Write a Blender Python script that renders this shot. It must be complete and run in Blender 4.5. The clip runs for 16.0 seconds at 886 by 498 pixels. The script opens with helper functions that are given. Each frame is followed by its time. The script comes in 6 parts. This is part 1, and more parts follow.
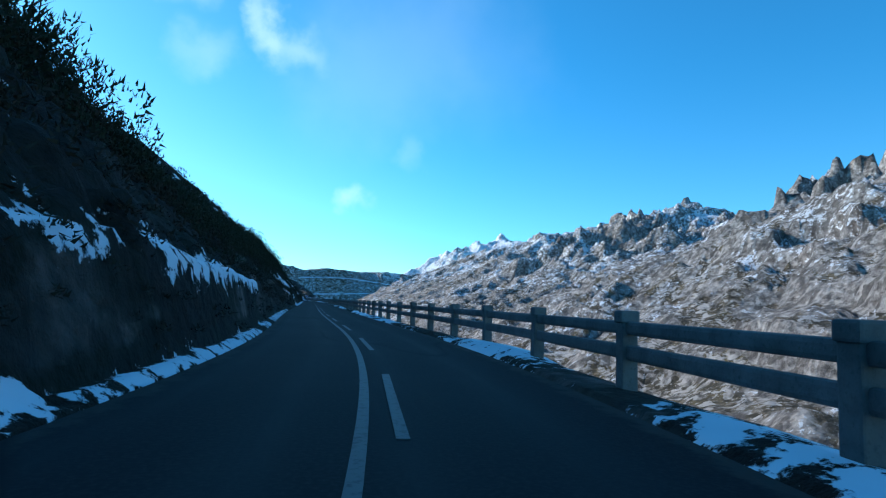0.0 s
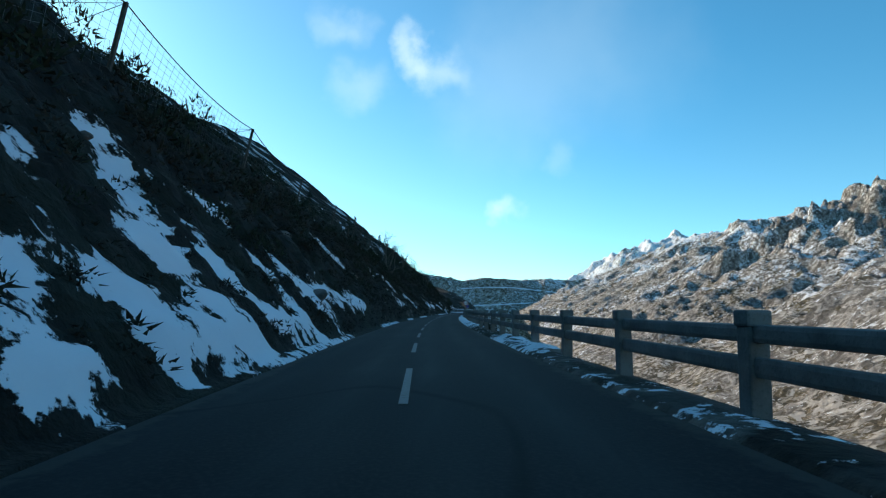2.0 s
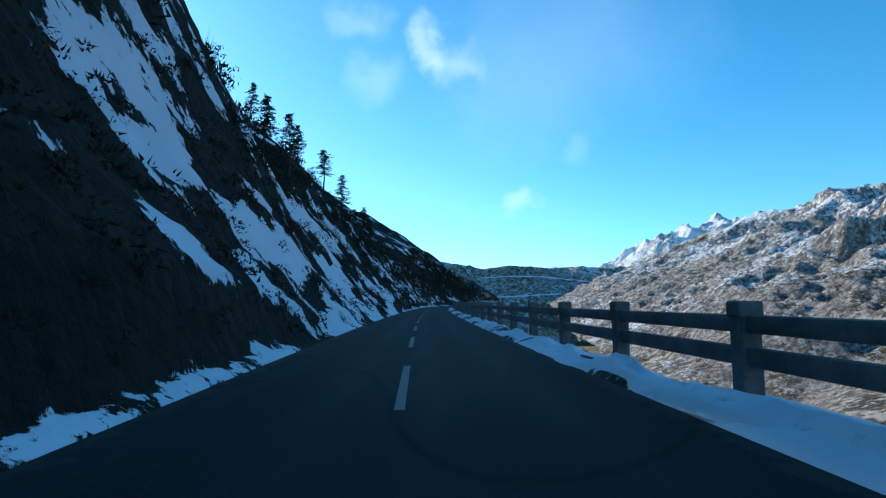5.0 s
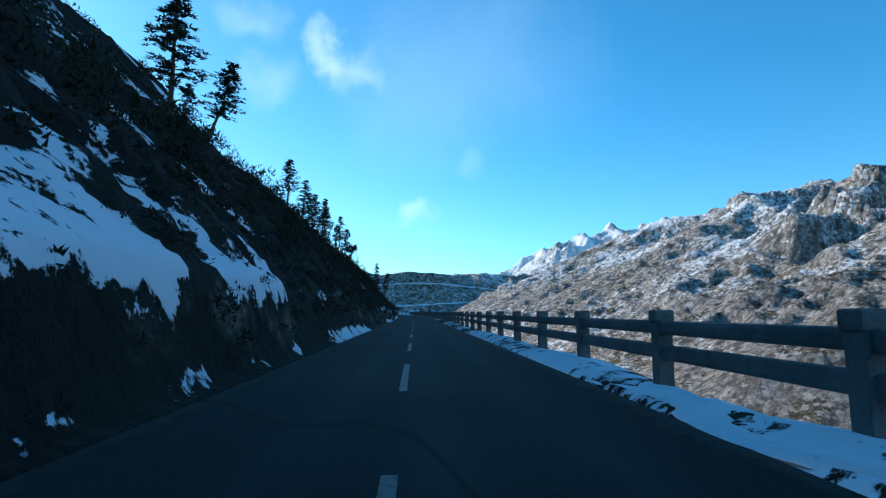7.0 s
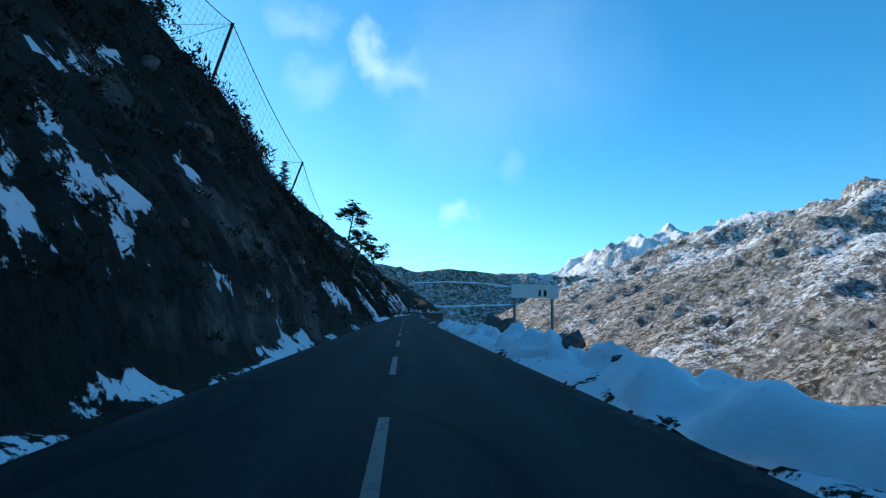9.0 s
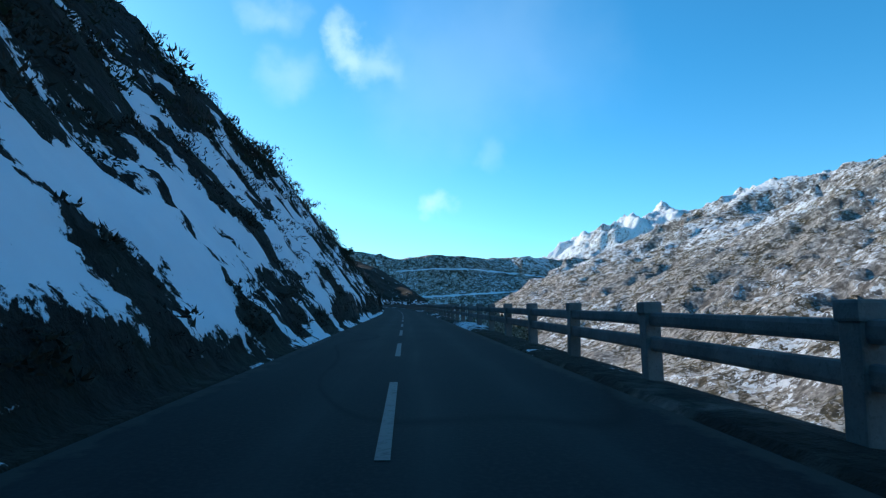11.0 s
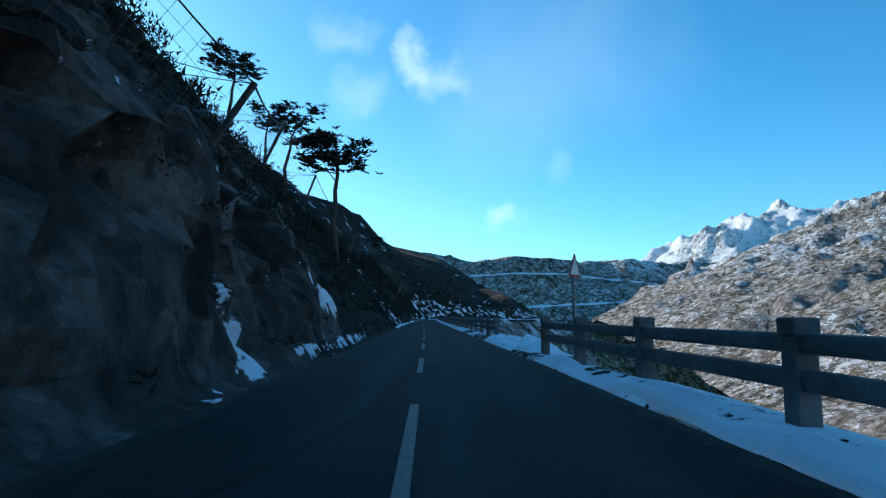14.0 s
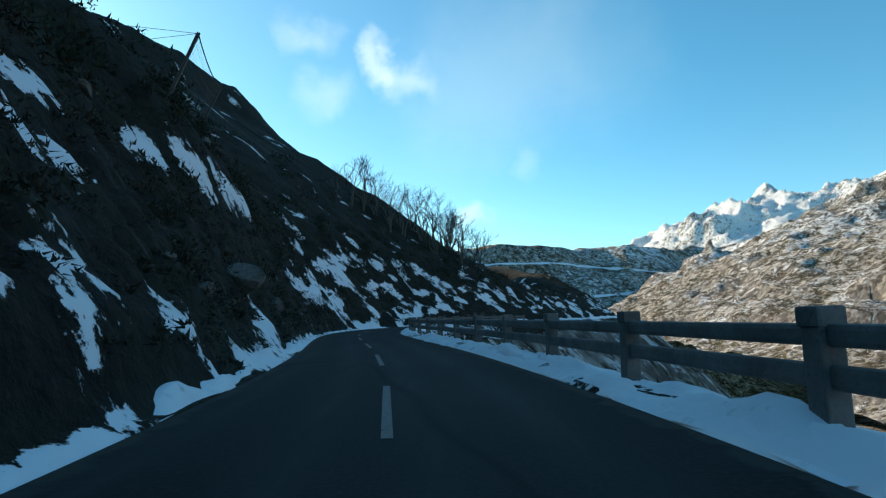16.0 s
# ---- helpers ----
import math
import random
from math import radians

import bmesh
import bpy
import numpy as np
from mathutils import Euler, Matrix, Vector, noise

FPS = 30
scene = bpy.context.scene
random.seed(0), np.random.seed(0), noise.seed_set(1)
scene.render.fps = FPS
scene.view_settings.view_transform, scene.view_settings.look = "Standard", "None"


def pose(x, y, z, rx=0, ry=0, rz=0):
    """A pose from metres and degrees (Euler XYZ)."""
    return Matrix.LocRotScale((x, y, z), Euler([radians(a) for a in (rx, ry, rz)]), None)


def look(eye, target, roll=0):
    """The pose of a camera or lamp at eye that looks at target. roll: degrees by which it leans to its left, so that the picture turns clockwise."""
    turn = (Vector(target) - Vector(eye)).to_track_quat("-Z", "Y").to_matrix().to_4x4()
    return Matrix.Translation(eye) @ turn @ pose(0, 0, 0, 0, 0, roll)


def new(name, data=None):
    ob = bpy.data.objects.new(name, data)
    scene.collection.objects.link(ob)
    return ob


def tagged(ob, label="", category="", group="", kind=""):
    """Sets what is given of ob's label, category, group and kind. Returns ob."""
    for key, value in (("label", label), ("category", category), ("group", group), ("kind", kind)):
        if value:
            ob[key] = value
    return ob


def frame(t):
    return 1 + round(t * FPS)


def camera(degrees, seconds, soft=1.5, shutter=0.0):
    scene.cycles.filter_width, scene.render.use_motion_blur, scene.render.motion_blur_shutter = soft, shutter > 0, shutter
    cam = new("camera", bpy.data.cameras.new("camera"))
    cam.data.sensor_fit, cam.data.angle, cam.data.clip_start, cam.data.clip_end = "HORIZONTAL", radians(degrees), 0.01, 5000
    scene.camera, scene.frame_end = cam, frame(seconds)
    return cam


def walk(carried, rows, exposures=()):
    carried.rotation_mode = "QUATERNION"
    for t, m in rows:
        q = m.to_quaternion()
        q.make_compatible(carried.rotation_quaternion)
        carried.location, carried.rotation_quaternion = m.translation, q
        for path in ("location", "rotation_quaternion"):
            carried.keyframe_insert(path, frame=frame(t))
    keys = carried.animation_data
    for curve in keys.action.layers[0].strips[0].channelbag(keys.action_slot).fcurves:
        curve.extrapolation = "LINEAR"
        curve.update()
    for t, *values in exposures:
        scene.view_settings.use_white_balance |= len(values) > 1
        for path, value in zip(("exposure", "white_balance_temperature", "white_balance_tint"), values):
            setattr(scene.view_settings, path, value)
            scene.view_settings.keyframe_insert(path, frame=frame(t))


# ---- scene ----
# All lengths below are metres on the road; the model is laid out at this scale.
SCALE = 0.3175
SPEED = 123.0
EYE = 1.25

# seconds, yaw, pitch, roll of the camera (degrees)
VIEW = [
    (0.0, -10.97, 5.54, 2.47), (0.5, -0.99, 5.09, 1.25), (1.0, -0.80, 5.61, 0.46), (1.5, -0.56, 6.42, 0.91),
    (2.0, 4.74, 6.17, 0.26), (2.5, 1.26, 6.63, 1.41), (3.0, -0.66, 6.13, 0.59), (3.5, -2.62, 6.15, -0.33),
    (4.0, 1.88, 5.04, 0.10), (4.5, 8.20, 5.00, -0.40), (5.0, 6.50, 5.40, 0.00), (5.5, 4.50, 5.80, 0.30),
    (6.0, 2.80, 6.00, 0.60), (6.5, -2.01, 6.02, 0.58), (7.0, -4.18, 6.34, -0.16), (7.5, -4.18, 6.32, 0.15),
    (8.0, -2.83, 6.26, 0.75), (8.5, -1.99, 6.24, 1.10), (9.0, -0.13, 6.49, 1.60), (9.5, -2.17, 5.84, -0.16),
    (10.0, -2.20, 5.80, 0.00), (10.5, -2.20, 5.70, -0.20), (11.0, -2.10, 5.60, -0.40), (11.5, -1.95, 5.50, -0.60),
    (12.0, -1.35, 5.35, -0.43), (12.5, -0.17, 5.70, -1.46), (13.0, 2.61, 5.37, -1.75), (13.5, 4.56, 6.65, -0.51),
    (14.0, 4.80, 6.86, 0.33), (14.5, 2.60, 6.54, -0.35), (15.0, 3.21, 6.50, -1.27), (15.5, 2.38, 6.32, -1.72),
    (16.0, 1.69, 6.84, -1.41),
]
MOUNT = 2.8  # the camera looks this much to the right of the way the car goes

# where the road bears away from that a little: seconds, degrees to the left
BEAR = [(8.0, 0.0), (8.5, 1.0), (9.0, 1.0), (9.5, 2.8), (10.0, 2.0), (10.5, 1.0), (11.5, 1.0), (12.0, 2.8), (12.5, 3.0), (13.0, 1.2), (13.5, 1.0), (14.0, -1.5), (14.5, 1.5), (15.0, 0.0), (15.5, 1.2), (16.0, 0.0)]

# the road's line: headings along its length, before, during and after the drive
_v = np.array(VIEW)
_s = np.concatenate([[-60.0, 0.0, 9.0, 24.0], _v[1:, 0] * SPEED, 16 * SPEED + np.array([12.0, 32.0, 52.0, 82.0, 130.0, 200.0, 290.0, 400.0, 560.0, 750.0])])
_h = np.concatenate([[_v[0, 1] + MOUNT, _v[0, 1] + MOUNT, -2.0, 3.4], _v[1:, 1] + MOUNT + np.interp(_v[1:, 0], *zip(*BEAR)), [9.0, 14.0, 6.0, -20.0, -29.0, -27.0, -8.0, 8.0, -5.0, 0.0]])
LINE_S = np.arange(-60.0, 16 * SPEED + 750, 0.5)
_hh = np.interp(LINE_S, _s, _h)
_k = np.hanning(61)
_hh = np.convolve(np.pad(_hh, 30, "edge"), _k / _k.sum(), "valid")
LINE_H = np.radians(_hh)
_x = np.concatenate([[0], np.cumsum(-np.sin(LINE_H) * 0.5)[:-1]])
_y = np.concatenate([[0], np.cumsum(np.cos(LINE_H) * 0.5)[:-1]])
_x -= np.interp(0, LINE_S, _x)
_y -= np.interp(0, LINE_S, _y)
LINE_X, LINE_Y = _x, _y


def on_line(s, d):
    """x, y of points s along the camera's line and d to its left."""
    h = np.interp(s, LINE_S, LINE_H)
    return np.interp(s, LINE_S, LINE_X) - np.cos(h) * d, np.interp(s, LINE_S, LINE_Y) - np.sin(h) * d


def heading(s):
    return math.degrees(float(np.interp(s, LINE_S, LINE_H)))


cam = camera(76.2, 16.0, soft=1.2)
rows = []
for t, yaw, pitch, roll in VIEW:
    px, py = on_line(t * SPEED, 0.0)
    rows.append((t, pose(px * SCALE, py * SCALE, EYE * SCALE, 0, 0, yaw) @ pose(0, 0, 0, 90 + pitch) @ pose(0, 0, 0, 0, 0, roll)))
walk(cam, rows, [(0.0, 0.45, 5850, 10), (1.0, 0.45, 5850, 10), (1.5, 0.45, 5900, 10), (2.0, 0.50, 7700, 10), (3.0, 0.50, 8300, 10), (3.5, 0.48, 7700, 10), (4.0, 0.45, 6600, 10),
                 (7.0, 0.45, 6300, 10), (9.5, 0.45, 6300, 10), (14.5, 0.45, 6500, 10), (15.0, 0.48, 6800, 10), (15.5, 0.60, 9000, 10), (16.0, 0.68, 8800, 10)])

# ---- light ----
SUN_AZ, SUN_EL = -46.0, 22.0   # degrees to the right of +y, and up
world = bpy.data.worlds.new("winter_sky")
scene.world = world
world.use_nodes = True
wt = world.node_tree
wt.nodes.clear()


def wnode(kind, **kw):
    n = wt.nodes.new(kind)
    for k, v in kw.items():
        if k == "operation":
            n.operation = v
        elif k == "blend":
            n.data_type, n.blend_type = "RGBA", v
    return n


sky = wt.nodes.new("ShaderNodeTexSky")
sky.sky_type = "NISHITA"
sky.sun_disc = False
sky.sun_elevation = radians(SUN_EL)
sky.sun_rotation = radians(SUN_AZ)
sky.altitude = 1400
sky.air_density, sky.dust_density, sky.ozone_density = 1.0, 0.6, 2.5
geo = wt.nodes.new("ShaderNodeTexCoord")


def sky_dir(az, el):
    a, e = radians(az), radians(el)
    return (math.sin(a) * math.cos(e), math.cos(a) * math.cos(e), math.sin(e))


wnoise = wt.nodes.new("ShaderNodeTexNoise")
wnoise.inputs["Scale"].default_value = 13.0
wnoise.inputs["Detail"].default_value = 6.0
wt.links.new(geo.outputs["Generated"], wnoise.inputs["Vector"])
wob = wt.nodes.new("ShaderNodeVectorMath")
wob.operation = "MULTIPLY_ADD"
wt.links.new(wnoise.outputs["Color"], wob.inputs[0])
wob.inputs[1].default_value = (0.13, 0.13, 0.09)
wob.inputs[2].default_value = (-0.065, -0.065, -0.045)
warp = wt.nodes.new("ShaderNodeVectorMath")
warp.operation = "ADD"
wt.links.new(geo.outputs["Generated"], warp.inputs[0])
wt.links.new(wob.outputs[0], warp.inputs[1])
# small wisps: azimuth, elevation, radius, whiteness
CLOUDS = [(-8.4, 26.6, 0.036, 0.28), (-8.5, 25.0, 0.032, 0.26), (-7.6, 23.4, 0.040, 0.32), (-5.6, 23.3, 0.044, 0.20), (-3.4, 23.6, 0.045, 0.13),
          (-16.4, 27.2, 0.044, 0.15), (-14.2, 27.0, 0.040, 0.11), (-14.8, 21.9, 0.055, 0.14), (-12.6, 22.4, 0.050, 0.09), (1.2, 9.9, 0.032, 0.26), (2.9, 10.2, 0.036, 0.26),
          (7.2, 15.2, 0.042, 0.10), (4.0, 24.5, 0.20, 0.08), (0.0, 20.0, 0.16, 0.05), (13.0, 24.0, 0.18, 0.05)]
cover = None
for az, el, rad, white in CLOUDS:
    dn = wt.nodes.new("ShaderNodeVectorMath")
    dn.operation = "DISTANCE"
    wt.links.new(warp.outputs[0], dn.inputs[0])
    dn.inputs[1].default_value = sky_dir(az, el)
    mr = wt.nodes.new("ShaderNodeMapRange")
    mr.interpolation_type = "SMOOTHSTEP"
    mr.inputs["From Min"].default_value, mr.inputs["From Max"].default_value = rad, rad * 0.15
    mr.inputs["To Min"].default_value, mr.inputs["To Max"].default_value = 0.0, white
    wt.links.new(dn.outputs["Value"], mr.inputs["Value"])
    if cover is None:
        cover = mr.outputs[0]
    else:
        ad = wt.nodes.new("ShaderNodeMath")
        ad.operation = "ADD"
        ad.use_clamp = True
        wt.links.new(cover, ad.inputs[0])
        wt.links.new(mr.outputs[0], ad.inputs[1])
        cover = ad.outputs[0]
tint = wt.nodes.new("ShaderNodeMix")
tint.data_type, tint.blend_type = "RGBA", "MULTIPLY"
tint.inputs["Factor"].default_value = 1.0
wt.links.new(sky.outputs[0], tint.inputs["A"])
# the air is paler low down and towards the sun
split = wt.nodes.new("ShaderNodeSeparateXYZ")
wt.links.new(geo.outputs["Generated"], split.inputs[0])
lowness = wt.nodes.new("ShaderNodeMapRange")
lowness.interpolation_type = "SMOOTHSTEP"
lowness.inputs["From Min"].default_value, lowness.inputs["From Max"].default_value = 0.42, 0.0
wt.links.new(split.outputs["Z"], lowness.inputs["Value"])
sunward = wt.nodes.new("ShaderNodeVectorMath")
sunward.operation = "DOT_PRODUCT"
wt.links.new(geo.outputs["Generated"], sunward.inputs[0])
sunward.inputs[1].default_value = sky_dir(SUN_AZ, SUN_EL)
glare = wt.nodes.new("ShaderNodeMapRange")
glare.inputs["From Min"].default_value, glare.inputs["From Max"].default_value = 0.55, 1.0
glare.inputs["To Max"].default_value = 0.8
wt.links.new(sunward.outputs["Value"], glare.inputs["Value"])
pale = wt.nodes.new("ShaderNodeMath")
pale.operation, pale.use_clamp = "ADD", True
wt.links.new(lowness.outputs[0], pale.inputs[0])
wt.links.new(glare.outputs[0], pale.inputs[1])
airc = wt.nodes.new("ShaderNodeMix")
airc.data_type = "RGBA"
wt.links.new(pale.outputs[0], airc.inputs["Factor"])
airc.inputs["A"].default_value = (0.27, 0.97, 1.16, 1)
airc.inputs["B"].default_value = (0.50, 0.97, 1.09, 1)
wt.links.new(airc.outputs["Result"], tint.inputs["B"])
veil = wt.nodes.new("ShaderNodeMix")
veil.data_type, veil.blend_type = "RGBA", "MIX"
wt.links.new(cover, veil.inputs["Factor"])
wt.links.new(tint.outputs["Result"], veil.inputs["A"])
veil.inputs["B"].default_value = (5.2, 6.6, 7.2, 1)
bg = wt.nodes.new("ShaderNodeBackground")
bg.inputs["Strength"].default_value = 0.15
wt.links.new(veil.outputs["Result"], bg.inputs["Color"])
wout = wt.nodes.new("ShaderNodeOutputWorld")
wt.links.new(bg.outputs[0], wout.inputs[0])

sun = new("sun", bpy.data.lights.new("sun", "SUN"))
sun.data.energy, sun.data.angle, sun.data.color = 4.2, radians(0.53), (1.0, 0.93, 0.83)
sun.matrix_world = look(Vector(sky_dir(SUN_AZ, SUN_EL)) * 300, (0, 0, 0))
scene.view_settings.exposure = 0.45

# ---- materials ----


class Mat:
    """A node material with short helpers."""

    def __init__(self, name, rough=0.8, metal=0.0):
        self.m = bpy.data.materials.new(name)
        self.m.use_nodes = True
        self.t = self.m.node_tree
        self.b = self.t.nodes["Principled BSDF"]
        self.b.inputs["Roughness"].default_value = rough
        self.b.inputs["Metallic"].default_value = metal
        self.b.inputs["Specular IOR Level"].default_value = 0.3
        self.pos = self.t.nodes.new("ShaderNodeNewGeometry")

    def link(self, a, b):
        self.t.links.new(a, b)

    def noise(self, size, detail=4.0, rough=0.55, stretch=(1, 1, 1), local=False):
        """Noise whose features are about size metres."""
        n = self.t.nodes.new("ShaderNodeTexNoise")
        n.inputs["Scale"].default_value = 1.0
        n.inputs["Detail"].default_value = detail
        n.inputs["Roughness"].default_value = rough
        mp = self.t.nodes.new("ShaderNodeMapping")
        k = 1.0 / (size * SCALE)
        mp.inputs["Scale"].default_value = (k / stretch[0], k / stretch[1], k / stretch[2])
        if local:
            tc = self.t.nodes.new("ShaderNodeTexCoord")
            self.link(tc.outputs["Object"], mp.inputs["Vector"])
        else:
            self.link(self.pos.outputs["Position"], mp.inputs["Vector"])
        self.link(mp.outputs[0], n.inputs["Vector"])
        return n.outputs["Fac"]

    def cells(self, size, feature="F1"):
        n = self.t.nodes.new("ShaderNodeTexVoronoi")
        n.feature = feature
        mp = self.t.nodes.new("ShaderNodeMapping")
        k = 1.0 / (size * SCALE)
        mp.inputs["Scale"].default_value = (k, k, k)
        self.link(self.pos.outputs["Position"], mp.inputs["Vector"])
        self.link(mp.outputs[0], n.inputs["Vector"])
        n.inputs["Scale"].default_value = 1.0
        return n.outputs["Distance"]

    def tones(self, size, stretch=(1, 1, 1)):
        """A random number for each cell about size metres across."""
        n = self.t.nodes.new("ShaderNodeTexVoronoi")
        n.distance = "CHEBYCHEV"
        mp = self.t.nodes.new("ShaderNodeMapping")
        mp.inputs["Scale"].default_value = tuple(1.0 / (size * SCALE * k) for k in stretch)
        mp.inputs["Rotation"].default_value = (0.35, 0.2, 0.5)
        self.link(self.pos.outputs["Position"], mp.inputs["Vector"])
        self.link(mp.outputs[0], n.inputs["Vector"])
        n.inputs["Scale"].default_value = 1.0
        one = self.t.nodes.new("ShaderNodeSeparateColor")
        self.link(n.outputs["Color"], one.inputs[0])
        return one.outputs[0]

    def span(self, value, lo, hi, a=0.0, b=1.0):
        n = self.t.nodes.new("ShaderNodeMapRange")
        n.inputs["From Min"].default_value, n.inputs["From Max"].default_value = lo, hi
        n.inputs["To Min"].default_value, n.inputs["To Max"].default_value = a, b
        self.link(value, n.inputs["Value"])
        return n.outputs[0]

    def calc(self, op, a, b=None):
        n = self.t.nodes.new("ShaderNodeMath")
        n.operation = op
        for i, v in enumerate((a, b)):
            if v is None:
                continue
            if isinstance(v, (int, float)):
                n.inputs[i].default_value = v
            else:
                self.link(v, n.inputs[i])
        return n.outputs[0]

    def mix(self, fac, a, b):
        n = self.t.nodes.new("ShaderNodeMix")
        n.data_type = "RGBA"
        if isinstance(fac, (int, float)):
            n.inputs["Factor"].default_value = fac
        else:
            self.link(fac, n.inputs["Factor"])
        for key, v in (("A", a), ("B", b)):
            if isinstance(v, tuple):
                n.inputs[key].default_value = (*v, 1)
            else:
                self.link(v, n.inputs[key])
        return n.outputs["Result"]

    def attr(self, name):
        n = self.t.nodes.new("ShaderNodeAttribute")
        n.attribute_name = name
        return n.outputs["Fac"]

    def colour(self, c):
        if isinstance(c, tuple):
            self.b.inputs["Base Color"].default_value = (*c, 1)
        else:
            self.link(c, self.b.inputs["Base Color"])
        return self

    def rough(self, r):
        self.link(r, self.b.inputs["Roughness"])
        return self

    def bump(self, height, metres, strength=1.0):
        n = self.t.nodes.new("ShaderNodeBump")
        n.inputs["Distance"].default_value = metres * SCALE
        n.inputs["Strength"].default_value = strength
        self.link(height, n.inputs["Height"])
        self.link(n.outputs[0], self.b.inputs["Normal"])
        return self


def plain(name, c, rough=0.6, metal=0.0, vary=0.25, size=0.15):
    m = Mat(name, rough, metal)
    dark = tuple(v * (1 - vary) for v in c)
    lite = tuple(min(1, v * (1 + vary)) for v in c)
    n = m.noise(size, 5, 0.6)
    m.colour(m.mix(m.span(n, 0.3, 0.7), dark, lite)).bump(n, 0.006, 0.5)
    return m.m


SNOW = (0.80, 0.83, 0.87)

# asphalt, worn by wheels, with grit
a = Mat("asphalt", 0.75)
g1, g2 = a.noise(0.05, 4), a.noise(4.0, 4)
col = a.mix(a.span(g2, 0.3, 0.7), (0.010, 0.0105, 0.012), (0.020, 0.020, 0.022))
col = a.mix(a.span(g1, 0.45, 0.7, 0.0, 0.5), col, (0.036, 0.036, 0.036))
streak = a.noise(0.5, 5, 0.6, (1, 22, 1))
col = a.mix(a.calc("MULTIPLY", a.attr("worn"), a.span(streak, 0.35, 0.65, 0.2, 1.0)), col, (0.034, 0.034, 0.034))
col = a.mix(a.span(a.calc("ADD", a.attr("edge"), a.span(a.noise(0.6, 6, 0.7), 0.25, 0.75, -0.5, 0.5)), 0.6, 0.9, 0.0, 0.7), col, (0.055, 0.050, 0.044))
seams = a.noise(9.0, 2, 0.5, (1, 3, 1))
col = a.mix(a.span(a.calc("ABSOLUTE", a.calc("SUBTRACT", seams, 0.5)), 0.0, 0.006, 0.7, 0.0), col, (0.007, 0.007, 0.008))
a.b.inputs["Specular IOR Level"].default_value = 0.12
a.colour(col).rough(a.span(g2, 0.3, 0.7, 0.80, 0.92)).bump(g1, 0.006, 0.5)
M_ASPHALT = a.m

a = Mat("road_paint", 0.6)
col = a.mix(a.span(a.noise(0.12, 6, 0.7), 0.5, 0.68), (0.085, 0.086, 0.085), (0.022, 0.022, 0.022))
a.colour(col)
M_PAINT = a.m

a = Mat("concrete", 0.9)
c1, c2 = a.noise(0.05, 5), a.noise(0.7, 5, 0.65)
col = a.mix(a.span(c2, 0.32, 0.68), (0.105, 0.100, 0.096), (0.20, 0.19, 0.18))
col = a.mix(a.span(c1, 0.55, 0.75, 0, 0.6), col, (0.06, 0.062, 0.055))
a.colour(col).bump(c1, 0.012, 0.7)
M_CONCRETE = a.m

# hillside: heath soil, granite where steep, snow by its own cover
a = Mat("hillside", 0.95)
h1, h2, h3 = a.noise(0.35, 6, 0.65), a.noise(3.0, 5, 0.6), a.noise(14.0, 3)
h0 = a.noise(0.10, 4, 0.7)
clumps = a.cells(0.55)
# soil tones sit below real heath, so the slope's shade is deepened in the colour
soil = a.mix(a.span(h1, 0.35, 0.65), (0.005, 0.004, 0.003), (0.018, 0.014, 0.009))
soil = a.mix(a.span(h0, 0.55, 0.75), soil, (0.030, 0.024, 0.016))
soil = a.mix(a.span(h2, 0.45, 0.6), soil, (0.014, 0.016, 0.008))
# light and dark rock tones are spread wide to stand in for shading
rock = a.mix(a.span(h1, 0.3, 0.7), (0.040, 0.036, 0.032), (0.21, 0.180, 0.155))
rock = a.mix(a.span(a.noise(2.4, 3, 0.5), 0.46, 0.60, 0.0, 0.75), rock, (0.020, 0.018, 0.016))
rock = a.mix(a.span(a.noise(0.9, 4, 0.6), 0.58, 0.70, 0.0, 0.6), rock, (0.26, 0.225, 0.19))
# each block has its own tone, painting facet shade the flat skylight lacks, and its own depth
slabs, chips = a.tones(1.5, (1, 1, 1.5)), a.tones(0.55, (1, 1, 1.3))
blocky = a.calc("ADD", a.calc("MULTIPLY", slabs, 0.65), a.calc("MULTIPLY", chips, 0.35))
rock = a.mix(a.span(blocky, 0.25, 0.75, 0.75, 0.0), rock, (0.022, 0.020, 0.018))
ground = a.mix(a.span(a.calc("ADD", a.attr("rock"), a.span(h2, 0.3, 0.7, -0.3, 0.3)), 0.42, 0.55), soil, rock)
snowy = a.calc("ADD", a.attr("snow"), a.span(a.noise(0.55, 6, 0.68), 0.30, 0.70, -0.24, 0.24))
snowm = a.span(snowy, 0.49, 0.53)
tone = a.mix(a.span(h2, 0.3, 0.7), SNOW, (0.70, 0.74, 0.80))
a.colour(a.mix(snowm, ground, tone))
rough_ = a.calc("ADD", a.calc("ADD", h1, a.calc("MULTIPLY", h0, 0.35)), a.span(clumps, 0.0, 0.8, 0.7, 0.0))
rough_ = a.mix(a.span(a.attr("rock"), 0.45, 0.6), rough_, a.calc("ADD", a.calc("MULTIPLY", h1, 0.6), a.calc("MULTIPLY", blocky, 1.6)))
relief = a.mix(snowm, rough_, (1.15, 1.15, 1.15))
a.bump(relief, 0.22, 0.9)
M_HILL = a.m

